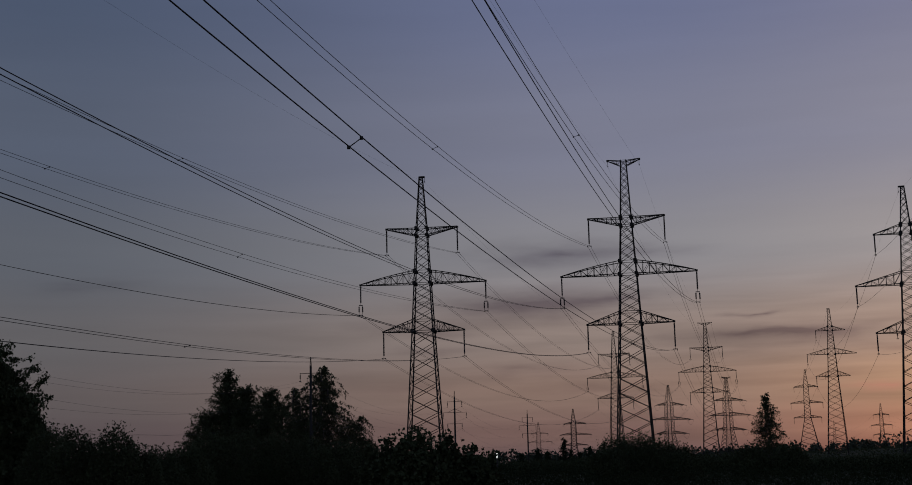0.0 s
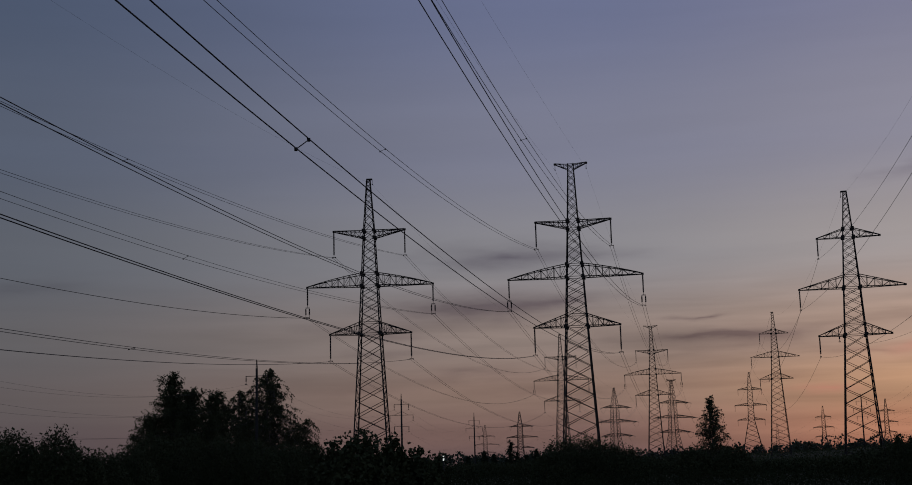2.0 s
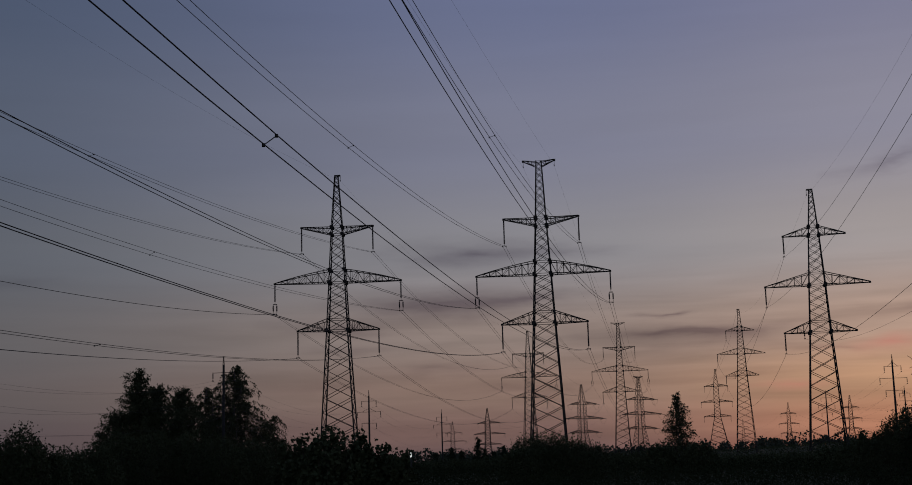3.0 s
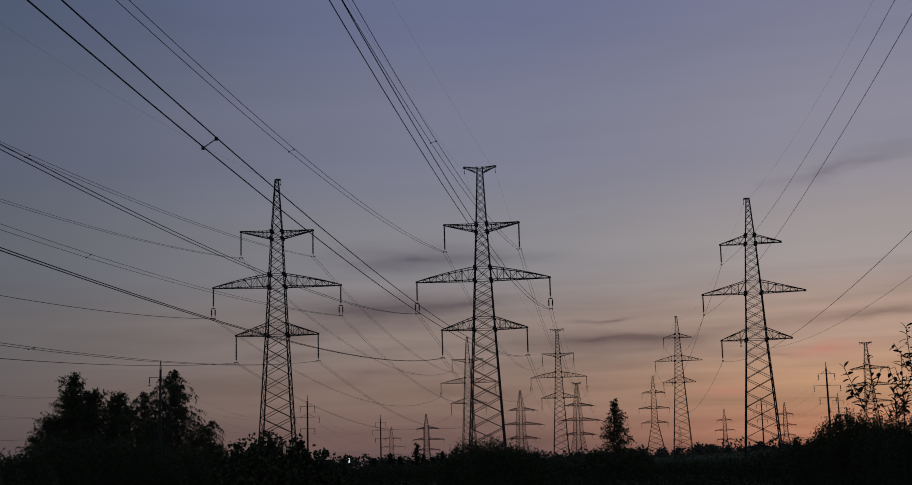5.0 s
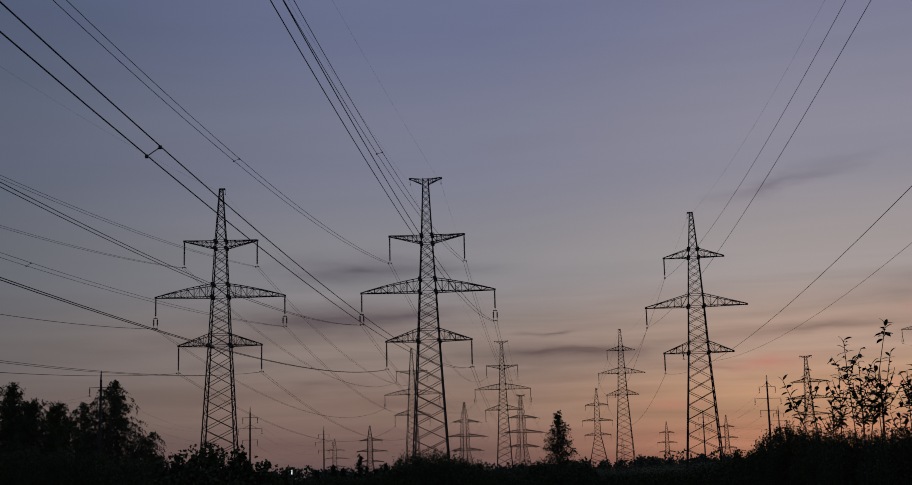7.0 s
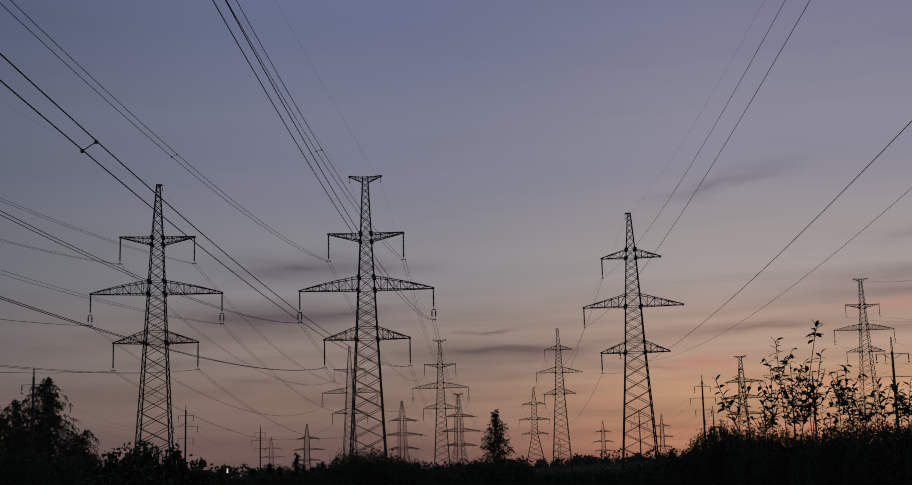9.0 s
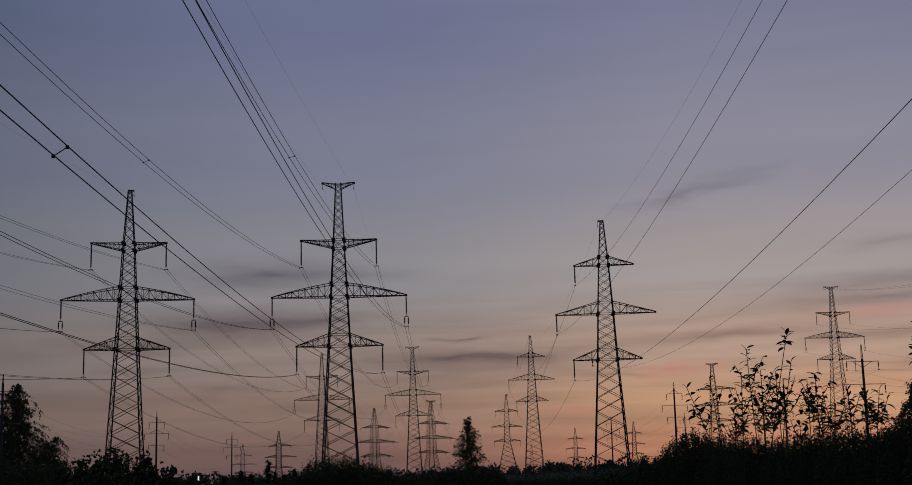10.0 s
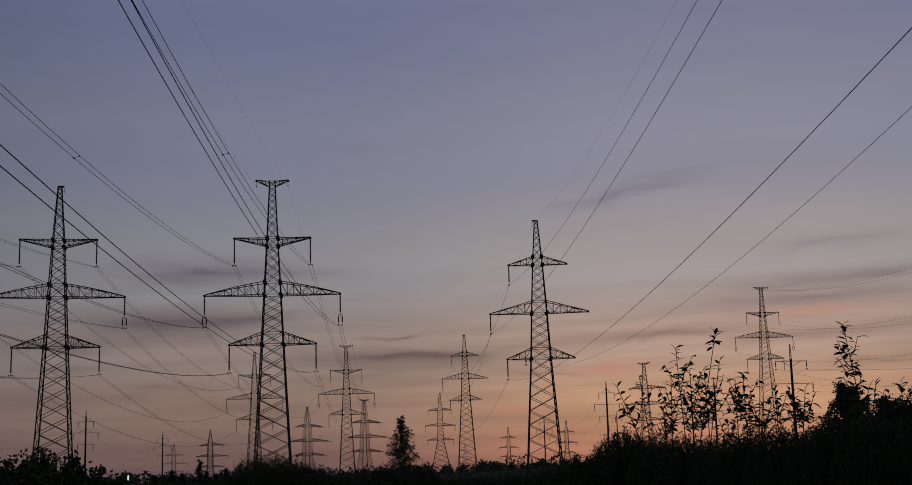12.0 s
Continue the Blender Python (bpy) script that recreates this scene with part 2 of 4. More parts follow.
# ---------------------------------------------------------------- ground
def build_ground():
    rings = [0.0, 3, 6, 10, 15, 22, 30, 40, 55, 70, 90, 115, 145, 180, 220, 265, 315, 370, 430, 500, 580, 680, 800, 950, 1150, 1500, 2000, 2800, 3600, 4600]
    sides, v, f = 144, [(0, 0, ground_z(0, 0))], []
    for r in rings[1:]:
        for i in range(sides):
            x, y = r * math.sin(2 * math.pi * i / sides), r * math.cos(2 * math.pi * i / sides)
            v.append((x, y, ground_z(x, y)))
    for i in range(sides):
        f.append((0, 1 + (i + 1) % sides, 1 + i))
    for k in range(len(rings) - 2):
        for i in range(sides):
            a, b, j = 1 + k * sides, 1 + (k + 1) * sides, (i + 1) % sides
            f.append((a + i, a + j, b + j, b + i))
    tagged(new("ground", mesh_of("ground", v, f, GRASS, True)), "rough dark meadow under the power lines", "ground", kind="structure")


build_ground()


def top_at(distance, height_angle):
    """The height of something whose top stands that many degrees over the eye."""
    return EYE + distance * math.tan(radians(height_angle))
# ---------------------------------------------------------------- lattice towers
LINE = 12.99  # azimuth in which all the lines run


def insulator_meshes(length, discs, radius):
    rows, step = [(0.03, 0.0), (0.03, -0.15)], (length - 0.5) / discs
    for i in range(discs):
        z = -0.15 - i * step
        rows += [(0.08, z), (0.09, z - step * 0.25), (radius, z - step * 0.55), (radius * 0.92, z - step * 0.78), (0.08, z - step * 0.85)]
    rows += [(0.03, -length + 0.3), (0.03, -length + 0.02)]
    return lathe("insulator_discs", rows, PORCELAIN, 7)


def clamp_mesh(width):
    fr = Frame()
    fr.plate((0, 0, 0), width, 0.10, 0.07)
    for s in (-1, 1):
        fr.plate((s * width * 0.42, 0, -0.10), 0.09, 0.45, 0.12)
        fr.plate((s * width * 0.42, 0.22, -0.06), 0.06, 0.08, 0.08)
        fr.plate((s * width * 0.42, -0.22, -0.06), 0.06, 0.08, 0.08)
    return fr.mesh("clamp", FITTING)


STRINGS = {
    "plain": (insulator_meshes(3.9, 22, 0.13), clamp_mesh(0.62), 4.0),
    "short": (insulator_meshes(2.9, 16, 0.125), clamp_mesh(0.22), 3.0),
    "small": (insulator_meshes(1.35, 8, 0.125), clamp_mesh(0.2), 1.45),
}
STRINGS["tiny"] = (insulator_meshes(0.85, 3, 0.12), STRINGS["small"][1], 0.9)
DOUBLE_TOP = insulator_meshes(3.0, 17, 0.13)
DOUBLE_LOW = insulator_meshes(1.35, 7, 0.12)


def hang_string(kind, owner, x, z):
    """An insulator string under an arm's tip; gives the height at which the wires lie."""
    if kind == "double":
        ob = part("insulator_string", DOUBLE_TOP, owner, pose(x, 0, z))
        yoke = Frame()
        yoke.plate((0, 0, 0), 0.6, 0.08, 0.12)
        part("yoke", yoke.mesh("yoke", FITTING), ob, pose(0, 0, -3.05))
        for s in (-0.27, 0.27):
            part("lower_insulator", DOUBLE_LOW, ob, pose(s, 0, -3.08))
        part("clamp", STRINGS["plain"][1], ob, pose(0, 0, -4.5))
        return z - 4.6
    discs, clamp, length = STRINGS[kind]
    ob = part("insulator_string", discs, owner, pose(x, 0, z))
    part("clamp", clamp, ob, pose(0, 0, -length + 0.1))
    return z - length


def arm_mesh(side, root, tip, z_low, z_high, z_tip, depth, panels, w, arch):
    """One half of a crossarm: two side trusses that meet at the tip."""
    fr = Frame()
    t_depth = 0.12

    def at_u(u):
        x = side * (root + (tip - root) * u)
        y = depth * (1 - u) + t_depth * u
        lo = z_low + (z_tip - z_low) * u
        up = z_high + (z_tip + 0.16 - z_high) * u + arch * u * (1 - u)
        return x, y, lo, up
    rows = [at_u(i / panels) for i in range(panels + 1)]
    for s in (-1, 1):
        for (x0, y0, l0, u0), (x1, y1, l1, u1) in zip(rows, rows[1:]):
            fr.bar((x0, s * y0, l0), (x1, s * y1, l1), w)
            fr.bar((x0, s * y0, u0), (x1, s * y1, u1), w)
        for i in range(1, panels):
            x, y, lo, up = rows[i]
            fr.bar((x, s * y, lo), (x, s * y, up), w * 0.55)
            xb, yb, lb, ub = rows[i - 1]
            if i % 2:
                fr.bar((xb, s * yb, ub), (x, s * y, lo), w * 0.5)
            else:
                fr.bar((xb, s * yb, lb), (x, s * y, up), w * 0.5)
    for i in range(panels):
        x, y, lo, up = rows[i]
        xb, yb, lb, ub = rows[i + 1]
        fr.bar((x, -y, lo), (xb, yb, lb), w * 0.5)
        if i:
            fr.bar((x, -y, lo), (x, y, lo), w * 0.5)
            fr.bar((x, -y, up), (x, y, up), w * 0.5)
    fr.plate((side * tip, 0, z_tip + 0.05), 0.35, 0.3, 0.28)
    return fr.mesh("crossarm", STEEL)


def jumper_mesh():
    """The slack cable that passes under an anchor arm, between two level strings."""
    fr = Frame()
    for s in (-1, 1):
        fr.bar((0, s * 0.2, 0), (0, s * 3.4, -0.35), 0.2)
    pts = [(0, -3.4 + 6.8 * i / 10, -0.35 - 2.4 * (1 - (i / 5 - 1) ** 2)) for i in range(11)]
    for p, q in zip(pts, pts[1:]):
        fr.bar(p, q, 0.06)
    return fr.mesh("jumper_loop", CABLE)


JUMPER = jumper_mesh()
GUSSET_FRAME = Frame()
GUSSET_FRAME.plate((0, 0, 0), 0.5, 0.1, 0.5)
GUSSET = GUSSET_FRAME.mesh("gusset", STEEL)


def leg_mesh(sx, sy, knots, w):
    """One corner leg: an angle section swept up through the knots, thinner towards the top."""
    v, n = [], len(ANGLE_PROFILE)
    for z, h in knots:
        k = w * (1.0 - 0.5 * (max(0.0, z) / knots[-1][0]) ** 1.5)
        v += [(sx * (h - k * px), sy * (h - k * py), z) for px, py in ANGLE_PROFILE]
    f = [tuple(range(n)), tuple(range(len(v) - n, len(v)))]
    for i in range(len(knots) - 1):
        for j in range(n):
            q = (j + 1) % n
            f.append((i * n + j, i * n + q, (i + 1) * n + q, (i + 1) * n + j))
    return mesh_of("leg", v, f, STEEL)


def tower(d, a, top_angle, spec, label, group, turn=0.0, near=True, detail=1.0):
    """A lattice tower with legs, bracing, crossarms and strings. Gives its wire points."""
    x, y = at(d, a)
    base = 0.0 if near else ground_z(x, y)
    lift = 0.0 if near else top_at(d, top_angle) - base - spec["body"][-1][0]
    m = pose(x, y, base, 0, 0, -LINE + turn)
    ob = tagged(empty("transmission_tower", m), label, "pylon", group)
    knots = [(0.0, spec["body"][0][1] + spec["flare"] * lift)] + [(z + lift, h) for z, h in spec["body"]]
    if lift < 0.01:
        knots = knots[1:]

    def half(z):
        for (z0, h0), (z1, h1) in zip(knots, knots[1:]):
            if z <= z1:
                return h0 + (h1 - h0) * (z - z0) / (z1 - z0)
        return knots[-1][1]
    w = spec["leg"] * detail
    b = spec["brace"] * detail
    for sx in (-1, 1):
        for sy in (-1, 1):
            part("leg", leg_mesh(sx, sy, knots, w), ob)
            foot = Frame()
            foot.plate((sx * knots[0][1], sy * knots[0][1], 0.1), 0.7, 0.7, 0.5)
            part("footing", foot.mesh("footing", CONCRETE), ob)
    # panel heights
    stops = [0.0] + [z + lift for z in spec["stops"]]
    joined = Frame()

    def brace(p, q, width, name="brace"):
        width *= 1.0 - 0.35 * p.z / knots[-1][0]
        if near:
            part(name, ANGLE_BAR, ob, along(p, q, width))
        else:
            joined.bar(p, q, width)
    for k_stop, (z0, z1) in enumerate(zip(stops, stops[1:])):
        n = spec["counts"][k_stop]
        if not k_stop:
            n = round(n * z1 / (z1 - lift))
        # panels grow towards the ground
        grow = (half(z1) / half(z0)) ** ((1.0 if k_stop else 0.45) / n)
        steps = [grow ** i for i in range(n)]
        z = z0
        for s in steps:
            zz = z + (z1 - z0) * s / sum(steps)
            h0, h1 = half(z), half(zz)
            for k in range(4):
                r = Matrix.Rotation(k * math.pi / 2, 4, "Z")
                brace(r @ Vector((-h0, -h0, z)), r @ Vector((h1, -h1, zz)), b)
                brace(r @ Vector((h0, -h0 + 0.08, z)), r @ Vector((-h1, -h1 + 0.08, zz)), b)
            z = zz
        for k in range(4):
            h = half(z1)
            r = Matrix.Rotation(k * math.pi / 2, 4, "Z")
            brace(r @ Vector((-h, -h, z1)), r @ Vector((h, -h, z1)), b, "girt")
    if not near:
        tagged(part("bracing", joined.mesh("bracing", STEEL), ob), kind="stuff")
    # gusset plates where the arms meet the body
    for z in spec["gussets"]:
        h = half(z + lift)
        for sx in (-1, 1):
            for sy in (-1, 1):
                part("gusset", GUSSET, ob, pose(sx * h, sy * h, z + lift))
    points = {}
    for key, (tip, z_low, z_high, z_tip, panels, arch, strings) in spec["arms"].items():
        for side, tag in ((-1, "l"), (1, "r")):
            root = half((z_low + z_high) / 2 + lift)
            reach = tip * (spec["skew"] if side > 0 else 1.0)
            part("crossarm", arm_mesh(side, root, reach, z_low + lift, z_high + lift, z_tip + lift, root, panels, spec["chord"] * detail, arch), ob)
            if strings.get(tag):
                z = hang_string(strings[tag], ob, side * reach, z_tip + lift)
                points[key + tag] = m @ Vector((side * reach, 0, z))
            elif strings.get("wire"):
                points[key + tag] = m @ Vector((side * reach, 0, z_tip + lift))
                part("jumper_loop", JUMPER, ob, pose(side * reach, 0, z_tip + lift))
    if "inner" in spec:
        x_in, z_in = spec["inner"]
        points["inner"] = m @ Vector((x_in, 0, hang_string("tiny", ob, x_in, z_in + lift)))
    top = knots[-1][0]
    if spec["top"] == "tee":
        for side, tag in ((-1, "l"), (1, "r")):
            part("earth_wire_arm", arm_mesh(side, knots[-1][1], 2.3, top - 0.9, top - 0.15, top - 0.05, knots[-1][1], 3, spec["chord"] * 0.8 * detail, 0), ob)
            hook = Frame()
            hook.bar((side * 2.3, 0, top - 0.1), (side * 2.3, 0, top - 0.8), 0.06)
            hook.plate((side * 2.3, 0, top - 0.85), 0.12, 0.4, 0.12)
            part("earth_wire_hook", hook.mesh("hook", FITTING), ob)
            points["e" + tag] = m @ Vector((side * 2.3, 0, top - 0.85))
    else:
        cap = Frame()
        k = spec.get("bracket", 1)
        cap.plate((0.15 * k, 0, top + 0.05), 0.9, 0.6, 0.16)
        cap.bar((0.6 * k, 0, top), (0.6 * k, 0, top - 0.7), 0.06)
        cap.plate((0.6 * k, 0, top - 0.75), 0.12, 0.4, 0.12)
        part("earth_wire_bracket", cap.mesh("cap", STEEL), ob)
        points["e"] = m @ Vector((0.6 * k, 0, top - 0.75))
    return points


BOTH, MIDDLES, LEFT, NONE = {"l": "plain", "r": "plain"}, {"l": "double", "r": "double"}, {"l": "short"}, {"wire": True}
BIG = dict(leg=0.21, brace=0.094, chord=0.12, counts=[10, 1, 4, 1, 4, 1, 8], skew=1.0, flare=0.052, top="tee",
           body=[(0, 2.72), (21.2, 1.55), (28.4, 1.2), (36.2, 0.8), (45.4, 0.4)],
           stops=[21.2, 22.9, 28.4, 30.3, 35.6, 36.9, 45.3], gussets=[21.2, 28.4, 30.3, 35.6, 36.8],
           arms={"u": (5.5, 35.65, 36.75, 36.75, 7, -0.1, BOTH), "m": (9.75, 28.4, 30.3, 28.4, 9, 0.55, MIDDLES), "l": (6.2, 21.2, 22.9, 21.2, 6, 0.0, BOTH)})
# the first tower of each line stands a little turned against it
PEAK = dict(BIG, top="peak", body=[(0, 2.75), (21.7, 1.56), (29.0, 1.2), (37.0, 0.82), (45.5, 0.27)],
            stops=[21.7, 23.4, 29.0, 30.9, 36.4, 37.6, 45.4], gussets=[21.7, 29.0, 30.9, 36.4, 37.5],
            arms={"u": (5.6, 36.4, 37.5, 37.5, 7, -0.1, BOTH), "m": (9.85, 29.0, 30.9, 29.0, 9, 0.55, MIDDLES), "l": (6.3, 21.7, 23.4, 21.7, 6, 0.0, BOTH)})
PEAK_NEAR = dict(PEAK, arms={k: (v[0] * 0.972, *v[1:]) for k, v in PEAK["arms"].items()})
SLIM = dict(BIG, bracket=-1, inner=(-2.3, 19.1), leg=0.19, brace=0.088, chord=0.11, counts=[9, 1, 4, 1, 5, 1, 6], top="peak", body=[(0, 2.75), (19.1, 1.5), (26.1, 1.17), (33.6, 0.76), (40.5, 0.26)],
            stops=[19.1, 20.7, 26.1, 27.9, 33.6, 34.9, 40.4], gussets=[19.1, 26.1, 33.6, 34.9],
            arms={"u": (4.45, 33.6, 34.9, 33.6, 4, 0.0, LEFT), "m": (7.5, 26.1, 27.9, 26.1, 6, 0.0, LEFT), "l": (5.1, 19.1, 20.7, 19.1, 4, 0.0, LEFT)})
ANCHOR = dict(BIG, leg=0.24, brace=0.12, chord=0.2, counts=[6, 4, 4, 6], flare=0.12, skew=1.3, top="tee", body=[(0, 3.5), (11.2, 1.75), (25.0, 1.5), (36.0, 0.4)],
              stops=[11.2, 18.0, 25.0, 35.9], gussets=[11.2, 18.0, 25.0],
              arms={"u": (6.4, 25.0, 26.3, 25.0, 5, 0, NONE), "m": (9.0, 18.0, 19.4, 18.0, 6, 0, NONE), "l": (6.8, 11.2, 12.5, 11.2, 5, 0, NONE)})
ANCHOR_PEAK = dict(ANCHOR, top="peak", body=[(0, 3.6), (12.1, 1.8), (26.2, 1.6), (36.0, 0.3)], stops=[12.1, 19.0, 26.2, 35.9], gussets=[12.1, 19.0, 26.2],
                   arms={"u": (6.3, 26.2, 27.5, 26.2, 5, 0, NONE), "m": (9.0, 19.0, 20.4, 19.0, 6, 0, NONE), "l": (7.0, 12.1, 13.4, 12.1, 5, 0, NONE)})
ANCHOR_NARROW = dict(ANCHOR, body=[(0, 3.3), (12.9, 1.6), (25.7, 1.15), (36.0, 0.4)], stops=[12.9, 19.2, 25.7, 35.9], gussets=[12.9, 19.2, 25.7],
                     arms={"u": (6.2, 25.7, 26.9, 25.7, 5, 0, NONE), "m": (8.0, 19.2, 20.5, 19.2, 6, 0, NONE), "l": (6.3, 12.9, 14.1, 12.9, 5, 0, NONE)})
ANCHOR_SLIM = dict(ANCHOR, skew=1.0, top="peak", body=[(0, 4.3), (13.8, 1.4), (28.0, 1.1), (36.0, 0.25)], stops=[13.8, 20.6, 28.0, 35.9], gussets=[13.8, 20.6, 28.0],
                   arms={"u": (5.4, 28.0, 29.1, 28.0, 4, 0, NONE), "m": (7.2, 20.6, 21.7, 20.6, 5, 0, NONE), "l": (6.2, 13.8, 14.9, 13.8, 4, 0, NONE)})

G_LEFT, G_MID, G_RIGHT, G_FAR = "towers of the peaked double-circuit line", "towers of the flat-topped line", "towers of the slim single-circuit line", "distant anchor towers"
A1 = tower(197.5, -1.51, 12.517, PEAK_NEAR, "tall dark lattice pylon with peaked top and six insulator strings", G_LEFT, turn=7.5)
B1 = tower(190, 7.54, 12.921, BIG, "tall dark lattice pylon with flat tee top above the scrub", G_MID, turn=2.2)
C1 = tower(200, 19.22, 10.983, SLIM, "slim lattice pylon carrying wires on one side only", G_RIGHT, turn=-3.5)
B2 = tower(463, 10.70, 5.768, BIG, "distant lattice pylon with flat tee top against orange sky", G_MID, near=False)
A2 = tower(474, 6.75, 5.532, PEAK, "distant lattice pylon with peaked top and three arms", G_LEFT, near=False)
C2 = tower(432, 15.88, 6.105, SLIM, "distant slim lattice pylon with strings on one side", G_RIGHT, near=False)
H1 = tower(450, 28.79, 7.631, BIG, "tall lattice pylon behind willow shoots at sunset", G_MID, near=False)
B3 = tower(635, 11.46, 3.42, ANCHOR, "stout anchor pylon with wide legs and tee top", G_FAR, turn=28, near=False)
A3 = tower(666, 9.0, 3.15, ANCHOR_PEAK, "stout anchor pylon with wide legs and peaked top", G_FAR, turn=30, near=False)
C3 = tower(635, 14.74, 3.6, ANCHOR_SLIM, "small stout anchor pylon with three short arms", G_FAR, near=False)
tower(537.5, 23.64, 4.64, ANCHOR_NARROW, "stout anchor pylon seen between willow shoots", G_FAR, turn=-20, near=False)
FAR = []
for d, a, e, spec, strong in ((886, 4.89, 2.25, ANCHOR_PEAK, 1.4), (1151, 3.37, 1.72, ANCHOR_PEAK, 0.8), (1000, 17.67, 2.08, ANCHOR_SLIM, 1.15), (930, 20.18, 2.28, ANCHOR_SLIM, 1.15), (1460, 15.77, 1.44, ANCHOR_SLIM, 0.8)):
    FAR.append(tower(d, a, e, spec, "faint far lattice pylon low over the horizon woods", G_FAR, near=False, detail=strong))

# ---------------------------------------------------------------- wires
RUN = Vector((math.sin(radians(LINE)), math.cos(radians(LINE)), 0))
SIDE = Vector((RUN.y, -RUN.x, 0))


def cable(a, b, sag, radius=0.021, steps=40, name="power_cable", label="", group=""):
    """A hanging cable from a to b as a thin tube."""
    a, b = Vector(a), Vector(b)
    way = (b - a).normalized()
    right = way.cross(Vector((0, 0, 1))).normalized()
    up = right.cross(way)
    v, f = [], []
    for i in range(steps + 1):
        u = i / steps
        c = a.lerp(b, u) - Vector((0, 0, 4 * sag * u * (1 - u)))
        v += [c + right * radius * math.cos(k * math.pi / 2.5) + up * radius * math.sin(k * math.pi / 2.5) for k in range(5)]
    for i in range(steps):
        for k in range(5):
            j = (k + 1) % 5
            f.append((i * 5 + k, i * 5 + j, (i + 1) * 5 + j, (i + 1) * 5 + k))
    return tagged(new(name, mesh_of(name, v, f, CABLE, True)), label, "cable", group)


def spacer(p, span):
    """A rod that holds the two cables of a bundle apart."""
    fr = Frame()
    low = Vector((0, 0, -0.035))
    fr.bar(p - span / 2 + low, p + span / 2 + low, 0.026)
    for s in (-0.5, 0.5):
        c = p + span * s + low
        for wide, long in ((0.1, 0.1), (0.07, 0.14)):
            fr.plate((c.x, c.y, c.z), wide, long, wide)
    tagged(new("cable_spacer", fr.mesh("cable_spacer", FITTING)), "small metal spacer clamped between two cables", "spacer", "cable spacers")


def bundle(a, b, sag, gap, label, group, spacers=(), radius=0.021, roll=0.0):
    """One or two cables; roll: how much higher the right one of a pair lies at the far end."""
    a, b = Vector(a), Vector(b)
    end = SIDE * gap + Vector((0, 0, roll))
    for s in ((-0.5, 0.5) if gap else (0,)):
        cable(a + SIDE * gap * s, b + end * s, sag, radius, label=label, group=group)
    for u in spacers:
        spacer(a.lerp(b, u) - Vector((0, 0, 4 * sag * u * (1 - u))), SIDE * gap + Vector((0, 0, roll * u)))


# towards and over the viewer: span, and for each wire its sag and where the far end lies
PAIR = "dark twin power cable sagging from its insulator string"
for key, sag, dz, shift, roll, sp in (("ul", 6.83, -0.62, -0.74, 0.45, (0.369,)), ("ur", 7.09, -0.13, -0.22, 0.3, (0.373,)), ("ml", 5.78, -5.44, 6.09, -0.03, ()), ("mr", 6.85, 0.56, -0.79, 0.0, ()), ("ll", 5.0, -4.65, 5.41, -0.45, ()), ("lr", 5.78, 0.22, -0.31, 0.45, (0.604,))):
    p = B1[key]
    bundle(p, p - RUN * 250 + SIDE * shift + Vector((0, 0, dz)), sag, 0.42, PAIR, "near cables of the flat-topped line", sp, 0.021, roll)
for key, sag, dz, shift, roll, sp in (("ul", 7.55, -0.93, -0.37, 0.3, (0.379,)), ("ur", 7.47, 2.98, -7.54, 0.32, (0.357,)), ("ml", 7.0, 1.25, 0.7, -0.25, ()), ("mr", 7.18, 8.32, -16.56, 0.77, (0.322,)), ("ll", 5.91, -0.9, -0.72, -0.25, ()), ("lr", 5.6, -3.76, 5.16, 0.22, (0.396,))):
    p = A1[key]
    bundle(p, p - RUN * 258 + SIDE * shift + Vector((0, 0, dz)), sag, 0.42, PAIR, "near cables of the peaked line", sp, 0.019, roll)
for key, sag, dz, shift, thick in (("ul", 5.32, 0.65, -1.9, 0.016), ("ml", 4.95, 3.57, -0.31, 0.016), ("ll", 4.57, 0.15, -3.72, 0.015)):
    p = C1[key]
    bundle(p, p - RUN * 215 + SIDE * shift + Vector((0, 0, dz)), sag, 0, "single dark power cable rising out of view overhead", "near cables of the slim line", radius=thick)
inner = C1["inner"]
cable(inner, inner - RUN * 215 + SIDE * 1.77 + Vector((0, 0, 5.71)), 7.62, 0.012, label="thin dark cable fixed near the lower crossarm's root", group="near cables of the slim line")
for a, run, sag, dz, shift in ((A1["e"], 258, 7.19, 8.2, -9.1), (B1["el"], 250, 5.0, 0, 0), (B1["er"], 250, 2.57, 5.2, -9.0), (C1["e"], 215, 7.24, 13.4, 3.7)):
    cable(a, a - RUN * run + SIDE * shift + Vector((0, 0, dz)), sag, 0.007, name="earth_wire", label="thin faint earth wire strung between the pylon tops", group="earth wires")
# on to the next towers
for here, there, gap, who in ((A1, A2, 0.42, "peaked line"), (B1, B2, 0.42, "flat-topped line"), (C1, C2, 0, "slim line")):
    for key, p in here.items():
        if key in there and not key.startswith("e") and key != "inner":
            bundle(p, there[key], 7.4, gap, "dark cable sagging away towards the next pylon", "far cables of the " + who)
    for key, p in here.items():
        if key.startswith("e") and key in there:
            cable(p, there[key], 5.5, 0.007, name="earth_wire", label="thin faint earth wire strung between the pylon tops", group="earth wires")
for here, there in ((A2, A3), (B2, B3), (C2, C3)):
    for key, p in here.items():
        if key in there and key != "inner":
            cable(p, there[key], 3.0, 0.02, 24, label="faint far cable between distant pylons", group="distant cables")
